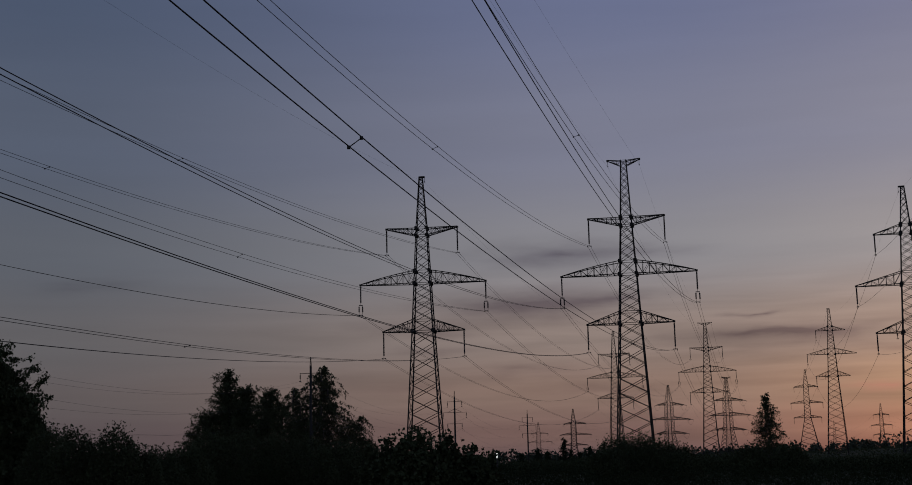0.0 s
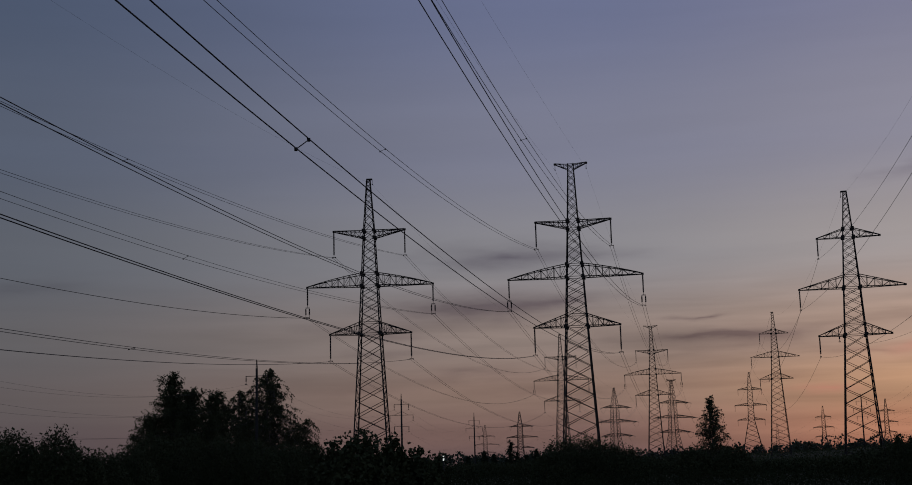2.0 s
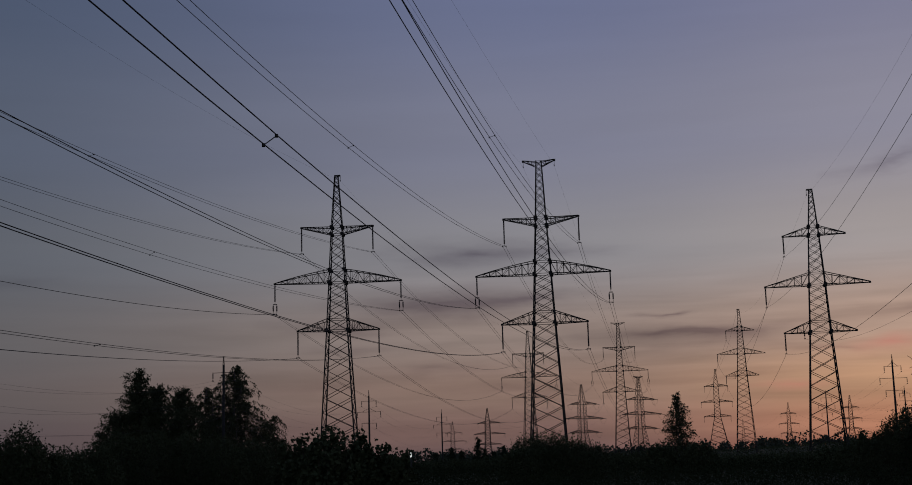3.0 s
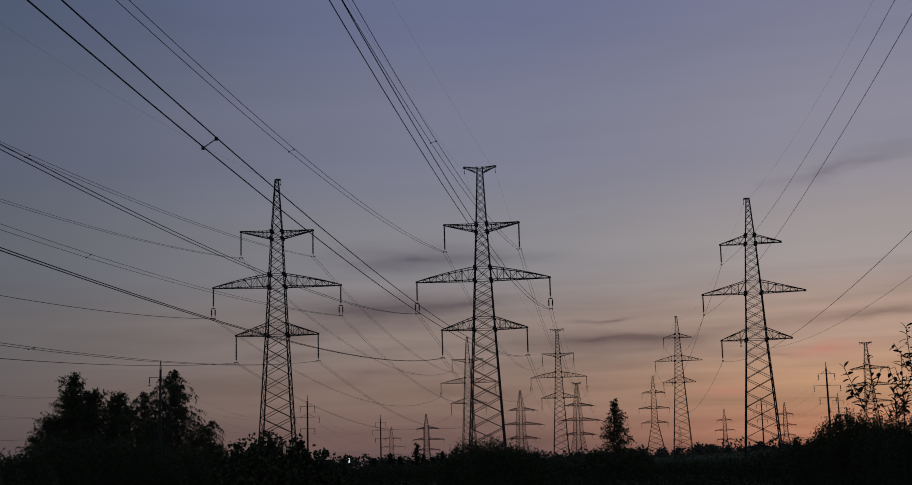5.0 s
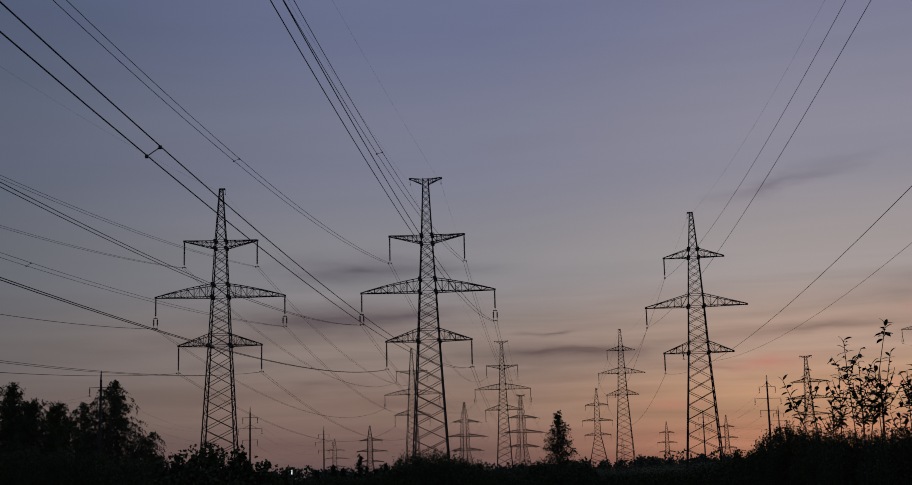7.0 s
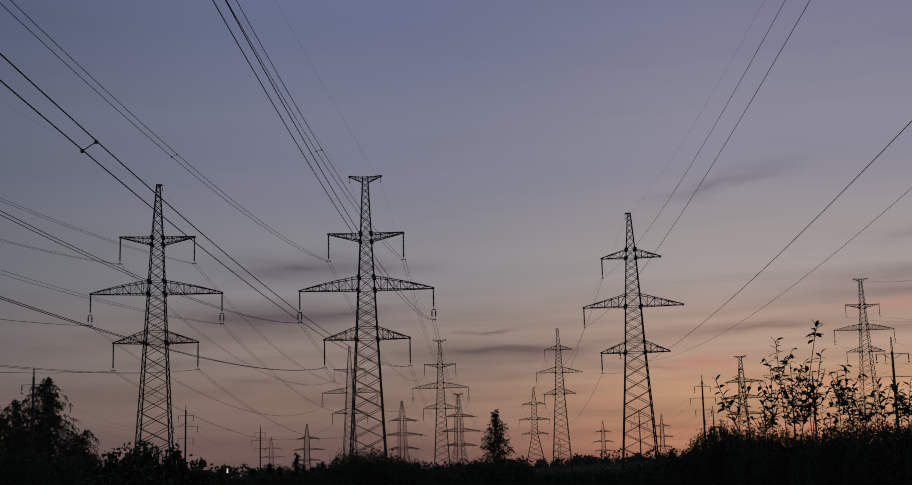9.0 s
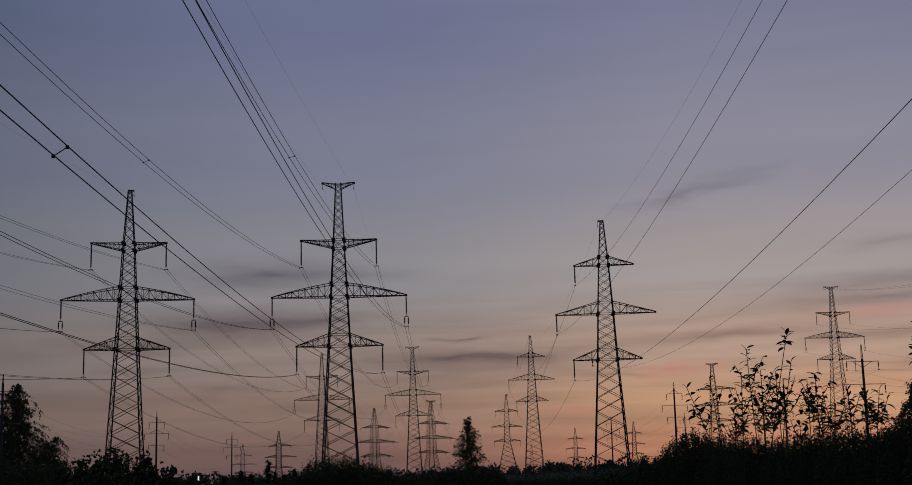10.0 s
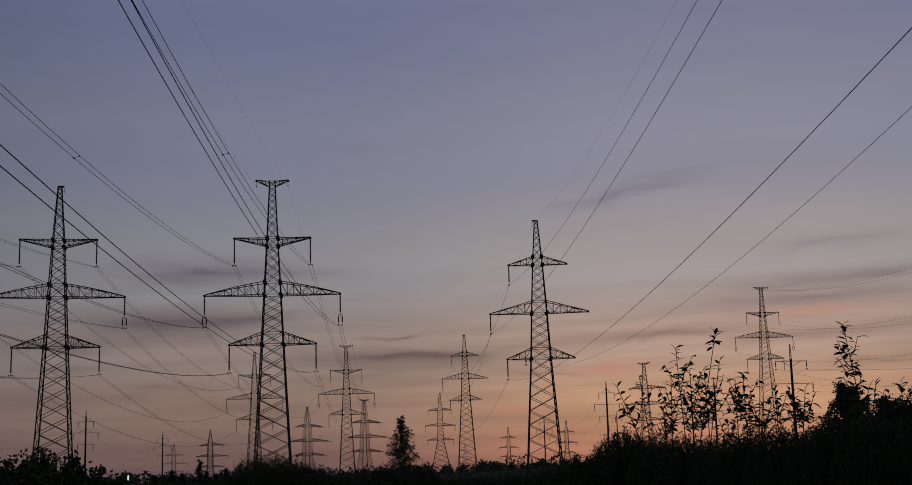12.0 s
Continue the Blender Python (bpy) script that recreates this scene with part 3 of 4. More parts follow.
for here, there in ((FAR[1], FAR[0]), (FAR[0], A3), (FAR[4], FAR[2]), (FAR[2], FAR[3])):
    for key in ("ul", "ur", "ml", "mr", "ll", "lr"):
        cable(here[key], there[key], 7.0, 0.022, 24, label="faint far cable low over the horizon", group="distant cables")
for key in ("ul", "ur", "ml", "mr", "ll", "lr"):
    cable(FAR[3][key], FAR[3][key] + Vector((210, -60, 2)), 7.0, 0.022, 24, label="faint far cable low over the horizon", group="distant cables")
for key, p in H1.items():
    cable(p, p - RUN * 265 + Vector((0, 0, -12)), 8.0, 0.02, label="faint cable leading away from the distant pylon", group="distant cables")

# ---------------------------------------------------------------- concrete poles


def pole(d, a, top_angle, arms, strut, label, tall_tip=False):
    """A tapered concrete pole with steel arms and short strings. Gives its wire points."""
    x, y = at(d, a)
    base = ground_z(x, y) - 0.15
    height = top_at(d, top_angle) - base
    m = pose(x, y, base, 0, 0, -LINE)
    ob = tagged(empty("utility_pole", m), label, "utility pole", "concrete poles")
    shaft_top = height - (2.6 if tall_tip else 1.6)
    part("shaft", lathe("shaft", [(0.33, 0), (0.31, 2), (0.2, shaft_top), (0.17, shaft_top + 0.02)], CONCRETE, 12), ob)
    tip = Frame()
    for sx in (-1, 1):
        for sy in (-1, 1):
            tip.bar((0.15 * sx, 0.15 * sy, shaft_top - 0.4), (0.05 * sx, 0.05 * sy, height), 0.06)
    for k in range(4):
        z = shaft_top + (height - shaft_top) * k / 4
        tip.plate((0, 0, z), 0.28 - 0.05 * k, 0.28 - 0.05 * k, 0.05)
    part("lightning_peak", tip.mesh("tip", STEEL), ob)
    points = {}
    for n, (drop, half) in enumerate(arms):
        z = height - drop
        for side, tag in ((-1, "l"), (1, "r")):
            fr = Frame()
            for dy in (-0.14, 0.14):
                fr.bar((side * 0.15, dy, z), (side * half, dy * 0.3, z), 0.09)
            if n == strut:
                fr.bar((side * 0.18, 0, z - 0.95 if tall_tip else z + 0.95), (side * half * 0.62, 0, z), 0.08)
            fr.plate((side * half, 0, z), 0.16, 0.16, 0.14)
            part("crossarm", fr.mesh("crossarm", STEEL), ob)
            zz = hang_string("small", ob, side * half, z - 0.03)
            points[f"{n}{tag}"] = m @ Vector((side * half, 0, zz))
    return points


THREE = [(3.0, 2.05), (6.0, 3.3), (9.1, 2.05)]
WIDE = [(3.0, 2.8), (7.0, 3.7), (10.8, 2.8)]
P0 = pole(244, -6.45, 4.75, THREE, 1, "dark concrete power pole rising behind birch trees")
P1 = pole(367, -0.23, 3.17, THREE, 1, "slender concrete power pole with three crossarms")
P2 = pole(513, 2.91, 2.27, THREE, 1, "slender distant concrete power pole with three crossarms")
PC = pole(560, 19.24, 2.53, THREE, 1, "slender concrete power pole seen through the pylon legs")
PR = pole(350, 21.98, 3.9, THREE, 0, "concrete power pole against the orange afterglow")
PQ = pole(560, 22.37, 2.59, THREE, 0, "far concrete power pole above dark bushes")
PM = pole(370, 26.57, 3.9, THREE, 0, "concrete power pole half hidden by willow shoots")
PS = pole(242, 29.83, 5.15, WIDE, 0, "large concrete power pole with braced crossarms", True)
THIN = "thin faint wire between concrete poles"
for key in P0:
    for a, b, sag in ((P0[key] + Vector((-34.8, -112.6, -0.7)), P0[key], 4.26), (P0[key], P1[key], 4.0), (P1[key], P2[key], 4.5), (P2[key], P2[key] + Vector((30, 150, -3)), 4.5)):
        cable(a, b, sag, 0.011, 30, label=THIN, group="pole wires")
    cable(PS[key] + Vector((26, -112, 0)), PS[key], 3.0, 0.011, 30, label=THIN, group="pole wires")
    cable(PS[key], PM[key], 1.2, 0.011, 20, label=THIN, group="pole wires")
    cable(PM[key], PQ[key], 3.0, 0.011, 24, label=THIN, group="pole wires")
    cable(PR[key], PC[key], 3.0, 0.011, 24, label=THIN, group="pole wires")
# ---------------------------------------------------------------- plants
rng = np.random.default_rng(7)


def leaf_cloud(name, centres, length, width, mat, hang=0.0, spread=0.35):
    """Many small pointed leaves, each folded a little along its rib, as one mesh."""
    c = np.asarray(centres, float)
    n = len(c)
    d = rng.normal(size=(n, 3))
    d[:, 2] -= hang
    d /= np.linalg.norm(d, axis=1)[:, None]
    s = np.cross(d, rng.normal(size=(n, 3)))
    s /= np.linalg.norm(s, axis=1)[:, None] + 1e-9
    k = np.cross(d, s)
    ln = np.broadcast_to(np.asarray(length, float).reshape(-1, 1), (n, 1)) * rng.uniform(1 - spread, 1 + spread, (n, 1))
    wd = ln * width
    v = np.stack([c - d * ln * 0.5, c + s * wd * 0.5 + k * wd * 0.12, c + d * ln * 0.5, c - s * wd * 0.5 + k * wd * 0.12], 1).reshape(-1, 3)
    me = bpy.data.meshes.new(name)
    me.vertices.add(4 * n)
    me.vertices.foreach_set("co", v.astype(np.float32).ravel())
    me.loops.add(4 * n)
    me.loops.foreach_set("vertex_index", np.arange(4 * n, dtype=np.int32))
    me.polygons.add(n)
    me.polygons.foreach_set("loop_start", np.arange(0, 4 * n, 4, dtype=np.int32))
    me.materials.append(mat)
    me.update(calc_edges=True)
    return me


def tube_rows(v, f, pts, radii, sides=5):
    """Adds a tapered tube through pts to the lists v and f."""
    start = len(v)
    for i, (p, r) in enumerate(zip(pts, radii)):
        q = pts[min(i + 1, len(pts) - 1)] - pts[max(i - 1, 0)]
        q = q.normalized()
        a = q.cross(Vector((0.31, 0.95, 0.1))).normalized()
        b = q.cross(a)
        v += [p + a * r * math.cos(2 * math.pi * k / sides) + b * r * math.sin(2 * math.pi * k / sides) for k in range(sides)]
    for i in range(len(pts) - 1):
        for k in range(sides):
            j = (k + 1) % sides
            f.append((start + i * sides + k, start + i * sides + j, start + (i + 1) * sides + j, start + (i + 1) * sides + k))


def spray(roots, ways, lengths, leaf, drop, jitter, pace):
    """Leaf places strung along twigs: where each twig starts, its way, its length, how far its end hangs."""
    out = []
    for p, d, ln in zip(roots, ways, lengths):
        n = max(3, int(ln / (leaf * pace)))
        t = (np.arange(n) + rng.uniform(0, 1, n)) / n
        q = p[None, :] + d[None, :] * (ln * t)[:, None]
        q[:, 2] -= drop * ln * t ** 2
        out.append(q + rng.normal(0, jitter, (n, 3)))
    return np.concatenate(out)


def tree(x, y, height, radius, label, group="", droop=0.5, twigs=12, low=0.12, leaf=0.1, mat=None, bark=None, profile="round", limbs=34, lean=(0, 0), name="tree", hang=0.8, rise=0.7, pace=0.3, fill=0.3, twig=0.62, body=0, even=0.6):
    """A trunk, limbs that leave it all the way up, twigs from every limb, and leaves along the twigs."""
    ob = tagged(empty(name, pose(x, y, ground_z(x, y) - 0.05)), label, "tree", group)
    bend = rng.normal(0, 0.02, (9, 2))
    spine = [Vector((lean[0] * (i / 8) ** 1.5 + bend[i, 0] * height * i / 8, lean[1] * i / 8 + bend[i, 1] * height * i / 8, height * 0.95 * i / 8)) for i in range(9)]
    base_r = 0.012 * height + 0.03
    v, f = [], []
    tube_rows(v, f, spine, [base_r * (1 - 0.93 * i / 8) for i in range(9)], 9)
    part("trunk", mesh_of("trunk", v, f, bark or BARK, True), ob)
    v, f = [], []
    roots, ways, lengths = [], [], []

    def reach(u):
        if profile == "cone":
            return max(0.05, 1.0 - u) ** 0.7
        if profile == "ovate":
            return max(0.04, 1.0 - u) ** 0.75 * min(1.0, 0.6 + 1.4 * u)
        if profile == "point":
            return max(0.03, 1.0 - u) ** 1.05 * min(1.0, 0.7 + 1.2 * u)
        if profile == "spire":
            return max(0.05, (1 - u)) ** 0.7 * (0.6 + 0.4 * math.sin(u * 23))
        return max(0.12, math.sin(math.pi * min(1, 0.2 + 0.78 * u)) ** 0.7)
    for i in range(limbs):
        u = low + (0.985 - low) * (i + rng.uniform(0, 1)) / limbs
        k = min(7, int(u * 8))
        root = spine[k].lerp(spine[k + 1], u * 8 - k)
        a = rng.uniform(0, 2 * math.pi)
        rel = (u - low) / (1 - low)
        ln = (0.86 if body else 1.0) * radius * reach(rel) * (1.1 - even * rng.uniform(0, 1) ** 2)
        out = Vector((math.cos(a), math.sin(a), 0))
        up = rise * rng.uniform(0.6, 1.3) * ln * (0.5 + 0.8 * rel)
        pts = [root + out * ln * (j / 4) + Vector((rng.normal(0, 0.04) * ln, rng.normal(0, 0.04) * ln, up * (j / 4) - droop * ln * (j / 4) ** 2.2)) for j in range(5)]
        over = pts[4].z - height
        if over > 0:
            pts = [p - Vector((0, 0, over * j / 4)) for j, p in enumerate(pts)]
        tube_rows(v, f, pts, [base_r * 0.3 * (1 - u * 0.7) * (1 - 0.85 * j / 4) + 0.004 for j in range(5)], 4)
        for j in range(max(3, int(twigs * (0.35 + ln / radius)))):
            w = rng.uniform(0.2, 1.0) ** 0.8
            q = min(3, int(w * 4))
            p = pts[q].lerp(pts[q + 1], w * 4 - q)
            d = np.array(out) * rng.uniform(0.1, 1.0) + rng.normal(0, 0.55, 3)
            d[2] = d[2] * 0.8 + 0.25
            roots.append(np.array(p)); ways.append(d / np.linalg.norm(d))
            lengths.append(twig * (0.45 + 0.55 * ln / radius) * rng.uniform(0.5, 1.2))
    for j in range(7):
        d = np.array([rng.normal(0, 0.35), rng.normal(0, 0.35), 1.0])
        roots.append(np.array(spine[8]) - np.array([0, 0, 0.1 * j])); ways.append(d / np.linalg.norm(d)); lengths.append(min(0.4, height * 0.06) * rng.uniform(0.6, 1.1))
    tagged(part("branchwork", mesh_of("branchwork", v, f, bark or BARK), ob), kind="stuff")
    c = spray(roots, ways, lengths, leaf, droop * 1.4, leaf * 0.35, pace)
    c[:, 2] = np.maximum(c[:, 2] * height / np.quantile(c[:, 2], 0.9985), 0.05)
    size = np.full(len(c), leaf)
    # leaves that stand deep in the crown and fill it
    n = int(len(c) * fill)
    if n:
        deep = c[rng.integers(0, len(c), n)].copy()
        deep[:, :2] *= rng.uniform(0.15, 0.88, (n, 1))
        deep[:, 2] *= rng.uniform(0.75, 0.97, n)
        c, size = np.concatenate([c, deep]), np.concatenate([size, np.full(n, leaf * 1.6)])
    # the closed inside of a dense crown, lobed like its outline
    if body:
        u, a = rng.uniform(0, 1, body), rng.uniform(0, 2 * math.pi, body)
        lobe = 0.94 + 0.2 * np.sin(3 * a + 17 * u) * np.sin(2 * a - 11 * u)
        q = radius * np.array([reach(w) for w in u]) * rng.uniform(0, 1, body) ** 0.4 * lobe
        k = low + (1 - low) * u
        deep = np.stack([np.cos(a) * q + lean[0] * k ** 1.5, np.sin(a) * q + lean[1] * k, k * height * 0.96], 1)
        c, size = np.concatenate([c, deep]), np.concatenate([size, np.full(body, leaf * 1.4)])
    tagged(part("crown", leaf_cloud("crown", c, size, 0.62, mat or LEAF, hang), ob), kind="stuff")
    return ob


def bush(x, y, height, radius, label, group="scrub bushes", leaf=0.1, mat=None, stems=16, ragged=0.25, twigs=12, pace=0.28, twig=0.3, body=1500, peak=0.97):
    """Many stems from one stool, twigs and leaves all along them, an uneven top."""
    ob = tagged(empty("bush", pose(x, y, ground_z(x, y) - 0.05, 0, 0, 0)), label, "bush", group)
    v, f = [], []
    roots, ways, lengths = [], [], []
    for i in range(stems):
        a, t = i * 2.399, math.sqrt((i + 0.5) / stems)
        top = Vector((math.cos(a) * radius * t, math.sin(a) * radius * t, height * math.sqrt(max(0.12, 1 - 0.85 * t * t)) * rng.uniform(1 - ragged, 1.0)))
        foot = Vector((top.x * 0.2, top.y * 0.2, 0))
        pts = [foot.lerp(top, w) + Vector((math.cos(a), math.sin(a), 0)) * radius * 0.12 * math.sin(math.pi * w) for w in (0, 0.33, 0.66, 1)]
        tube_rows(v, f, pts, [0.02, 0.015, 0.01, 0.004], 4)
        for j in range(twigs):
            w = 0.1 + 0.9 * (j + rng.uniform(0, 1)) / twigs
            q = min(2, int(w * 3))
            d = rng.normal(0, 0.6, 3) + np.array([math.cos(a) * 0.3, math.sin(a) * 0.3, 0.45])
            roots.append(np.array(pts[q].lerp(pts[q + 1], w * 3 - q))); ways.append(d / np.linalg.norm(d))
            lengths.append(twig * rng.uniform(0.4, 1.1) * (1.15 - 0.5 * w))
    tagged(part("stemwork", mesh_of("stemwork", v, f, BARK), ob), kind="stuff")
    c = spray(roots, ways, lengths, leaf, 0.25, leaf * 0.4, pace)
    c[:, 2] = np.abs(c[:, 2]) * height / np.quantile(c[:, 2], peak)
    c[:, 2] -= 0.55 * np.maximum(0, c[:, 2] - height)
    # the closed inside of the bush, lobed
    t, a = np.sqrt(rng.uniform(0, 1, body)), rng.uniform(0, 2 * math.pi, body)
    ph = rng.uniform(0, 6.28)
    lobe = 0.98 + 0.08 * np.sin(3 * a + 5 * t + ph) * np.sin(2 * a - 6 * t)
    z = height * np.sqrt(1 - 0.8 * t * t) * lobe * rng.uniform(0, 1, body) ** 0.32
    c = np.concatenate([c, np.stack([np.cos(a) * t * radius, np.sin(a) * t * radius, z], 1)])
    size = np.concatenate([np.full(len(c) - body, leaf), np.full(body, leaf * 1.25)])
    tagged(part("foliage", leaf_cloud("foliage", c, size, 0.7, mat or LEAF, 0.3), ob), kind="stuff")
    return ob


# trees, with azimuth and the angle of their tops over the eye
DENSE = dict(limbs=95, twigs=18, droop=0.15, low=0.02, fill=0.5)
TALL = dict(DENSE, leaf=0.27, twig=1.9, rise=0.85, body=3500)
BIRCH = dict(limbs=80, twigs=16, mat=BIRCH_LEAF, bark=BIRCH_BARK, droop=0.9, hang=2.2, low=0.05, leaf=0.28, twig=2.4, rise=0.95, fill=0.08)
for d, a, e, r, words, kw in (
        (58, -20.4, 5.45, 3.35, "dense dark rounded deciduous tree in full leaf", dict(DENSE, limbs=150, twigs=16, leaf=0.13, twig=0.4, fill=0.3, even=0.25, body=32000)),
        (56, -17.9, 2.6, 0.9, "small dark tree below a larger one", dict(DENSE, limbs=70, fill=0.3, body=3000, twig=0.4)),
        (255, -10.8, 2.4, 5.2, "small ragged tree at the thicket's edge", dict(TALL, limbs=60, fill=0.2, body=600)),
        (252, -9.95, 4.25, 9.6, "dark slender deciduous tree with a ragged crown", dict(TALL, profile="ovate", limbs=100, fill=0.25)),
        (256, -9.2, 3.55, 11.0, "dark bushy deciduous tree crowded by its neighbours", dict(TALL, profile="ovate", limbs=100, fill=0.3)),
        (250, -8.25, 3.45, 10.5, "dark bushy deciduous tree with a blunt top", dict(TALL, profile="ovate", limbs=85, fill=0.3)),
        (262, -5.95, 4.3, 15.5, "tall silver birch with drooping leafy twigs", dict(BIRCH, limbs=190, twigs=18, profile="point", twig=1.8, droop=0.8, fill=0.16)),
        (258, -7.1, 3.4, 7.4, "silver birch with fine hanging twigs beside a pole", dict(BIRCH, limbs=70, profile="ovate")),
        (256, -4.95, 2.15, 6.0, "young leaning birch with hanging twigs", dict(BIRCH, limbs=60, twigs=14, lean=(3.6, 0), profile="cone", twig=1.6))) + (
        (130, 13.08, 2.68, 3.0, "young pointed birch alone before the horizon woods", dict(BIRCH, limbs=130, twigs=14, profile="ovate", leaf=0.11, droop=0.5, rise=0.7, twig=0.42, hang=1.2, fill=0.25, even=0.3, body=1200)),
        (48, 32.0, 3.5, 1.2, "dark rounded tree above the hedge at sunset", dict(DENSE, limbs=100, leaf=0.08, twig=0.3, fill=0.2, even=0.3, body=7000)),
        (50, 33.75, 2.85, 1.2, "low dark leafy tree in the hedge", dict(DENSE, limbs=80, leaf=0.085, twig=0.35, fill=0.2, body=5000)),
        (50, 35.4, 3.2, 1.8, "dark leafy tree at the hedge's end", dict(DENSE, limbs=80, leaf=0.1))):
    x, y = at(d, a)
    tree(x, y, top_at(d, e) - ground_z(x, y), r, words, "deciduous trees", **kw)
for d, a, e, r in ((330, 4.45, 1.05, 2.3), (330, 4.75, 0.55, 1.5), (335, 5.57, 0.66, 2.0), (325, 5.15, 0.42, 1.5), (320, 2.6, 0.42, 1.6), (330, 3.32, 0.62, 2.0), (330, 3.75, 0.5, 1.6)):
    x, y = at(d, a)
    tree(x, y, top_at(d, e), r, "small dark far spruce beyond the meadow", "far spruces", limbs=60, twigs=10, droop=0.4, rise=0.3, low=0.05, leaf=0.28, twig=1.1, mat=NEEDLE, profile="spire", name="spruce_tree")

# the leafy bush close before the viewer
for d, a, h, r, k, words in ((22, -1.95, 2.32, 0.66, 70, "broad-leaved dark bush standing close to the viewer"), (23, -3.05, 2.22, 0.45, 44, "broad-leaved dark bush with a ragged side"),
                             (22.3, -0.6, 2.23, 0.42, 46, "broad-leaved dark bush with loose outer sprays"), (22.5, 0.3, 2.04, 0.5, 40, "low broad-leaved bush with loose sprays"),
                             (22, 1.2, 1.9, 0.3, 26, "low leafy bush at the end of the thicket"), (24, -3.85, 2.12, 0.24, 26, "low broad-leaved bush beside taller ones")):
    x, y = at(d, a)
    bush(x, y, h, r, words, "broad-leaved bushes", 0.07, stems=k, ragged=0.14, twigs=18, twig=0.14, pace=0.3, body=5500, peak=0.99)

# bushes: distance, azimuth, angle of the top, half width
THICKET = [
    (46, -16.3, 1.68, 0.8), (45, -14.6, 1.73, 0.75), (47, -15.4, 1.18, 0.9), (46, -13.7, 0.93, 0.8), (50, -12.8, 0.83, 0.9), (52, -11.7, 1.03, 0.9), (50, -17.3, 1.78, 0.9), (60, -10.8, 1.6, 1.1),
    (60, -9.4, 1.5, 1.2), (60, -7.9, 1.4, 1.1), (60, -6.6, 1.2, 1.1), (62, -5.4, 1, 1.0), (64, -4.4, 0.9, 0.9), (66, -3.7, 0.55, 0.9),
]
MEADOW = [
    (92, 6.75, 1.05, 1.6), (94, 7.6, 1.15, 1.6), (92, 8.4, 0.95, 1.5), (93, 9.2, 0.65, 1.5), (90, 6.2, 0.55, 1.1), (120, 12.3, 0.5, 1.4), (120, 13.9, 0.45, 1.4), (200, 2.2, 0.1, 2.2),
    (190, 3.2, 0.13, 2.4), (200, 4.2, 0.08, 2.4), (185, 5.2, 0.18, 2.4), (180, 10.4, 0.18, 2.2), (190, 11.4, 0.23, 2.4), (150, 15.2, -0.1, 2.0), (150, 16.6, -0.05, 2.0), (140, 18.0, 0, 2.2),
    (110, 19.4, 0.2, 1.8), (90, 20.4, 0.5, 1.4),
]
SLOPE = [
    (74, 20.6, 0.75, 0.35), (66, 21.1, 0.55, 0.7), (64, 21.6, 1, 0.7), (62, 22.15, 1.45, 0.8), (60, 22.65, 1.7, 0.8), (60, 23.15, 1.55, 0.8), (58, 23.7, 1.35, 0.8), (56, 24.3, 1.4, 0.9),
    (54, 25.0, 1.35, 0.9), (54, 25.8, 1.25, 0.9),
]
HEDGE = [
    (52, 26.6, 1.25, 0.9), (50, 27.3, 1.35, 0.9), (50, 28.1, 1.55, 0.9), (48, 28.9, 1.5, 0.9), (47, 29.7, 1.45, 0.9), (46, 30.4, 1.45, 0.8), (45, 31.0, 1.75, 0.6), (44, 32.6, 1.9, 0.9),
    (44, 34.2, 2, 0.9), (44, 35.8, 2, 1.0),
]
for d, a, e, r in THICKET + MEADOW + SLOPE + HEDGE:
    x, y = at(d, a)
    h = top_at(d, e) - ground_z(x, y)
    near = d < 70
    bush(x, y, h + (0.2 if near else 0.0), r * 1.3, "dark dense wild bush in the overgrown scrub", peak=0.985 if near else 0.97, leaf=0.065 if near else 0.1 if d < 100 else 0.17, stems=40, ragged=0.1, twigs=12, twig=0.15 if near else 0.2 if d < 100 else 0.45, body=(8000 if a < 0 else 6500) if near else 5000 if d < 100 else 1800)


def scatter(name, label, count, near, far, lo, hi, tall, leaf, mat, power=1.0):
    """Low growth strewn over a ring of land, as one sheet of many leaves."""
    d = near + (far - near) * rng.uniform(0, 1, count) ** power
    a = np.radians(rng.uniform(lo, hi, count))
    x, y = d * np.sin(a), d * np.cos(a)
    patch = np.array([noise.noise(Vector((px / 9, py / 9, 3))) for px, py in zip(x, y)])
    g = np.array([ground_z(px, py) for px, py in zip(x, y)])
    z = g + tall * (0.75 + 0.5 * patch) * rng.uniform(0, 1, count) ** 0.8
    tagged(new(name, leaf_cloud(name, np.stack([x, y, z], 1), leaf, 0.5, mat)), label, "undergrowth", kind="stuff")


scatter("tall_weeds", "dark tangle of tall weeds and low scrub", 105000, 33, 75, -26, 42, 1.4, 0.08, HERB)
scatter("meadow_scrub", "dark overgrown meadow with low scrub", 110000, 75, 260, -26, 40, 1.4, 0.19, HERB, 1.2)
scatter("far_scrub", "dark distant scrub and hedges", 90000, 260, 800, -26, 40, 1.4, 0.5, LEAF, 1.2)


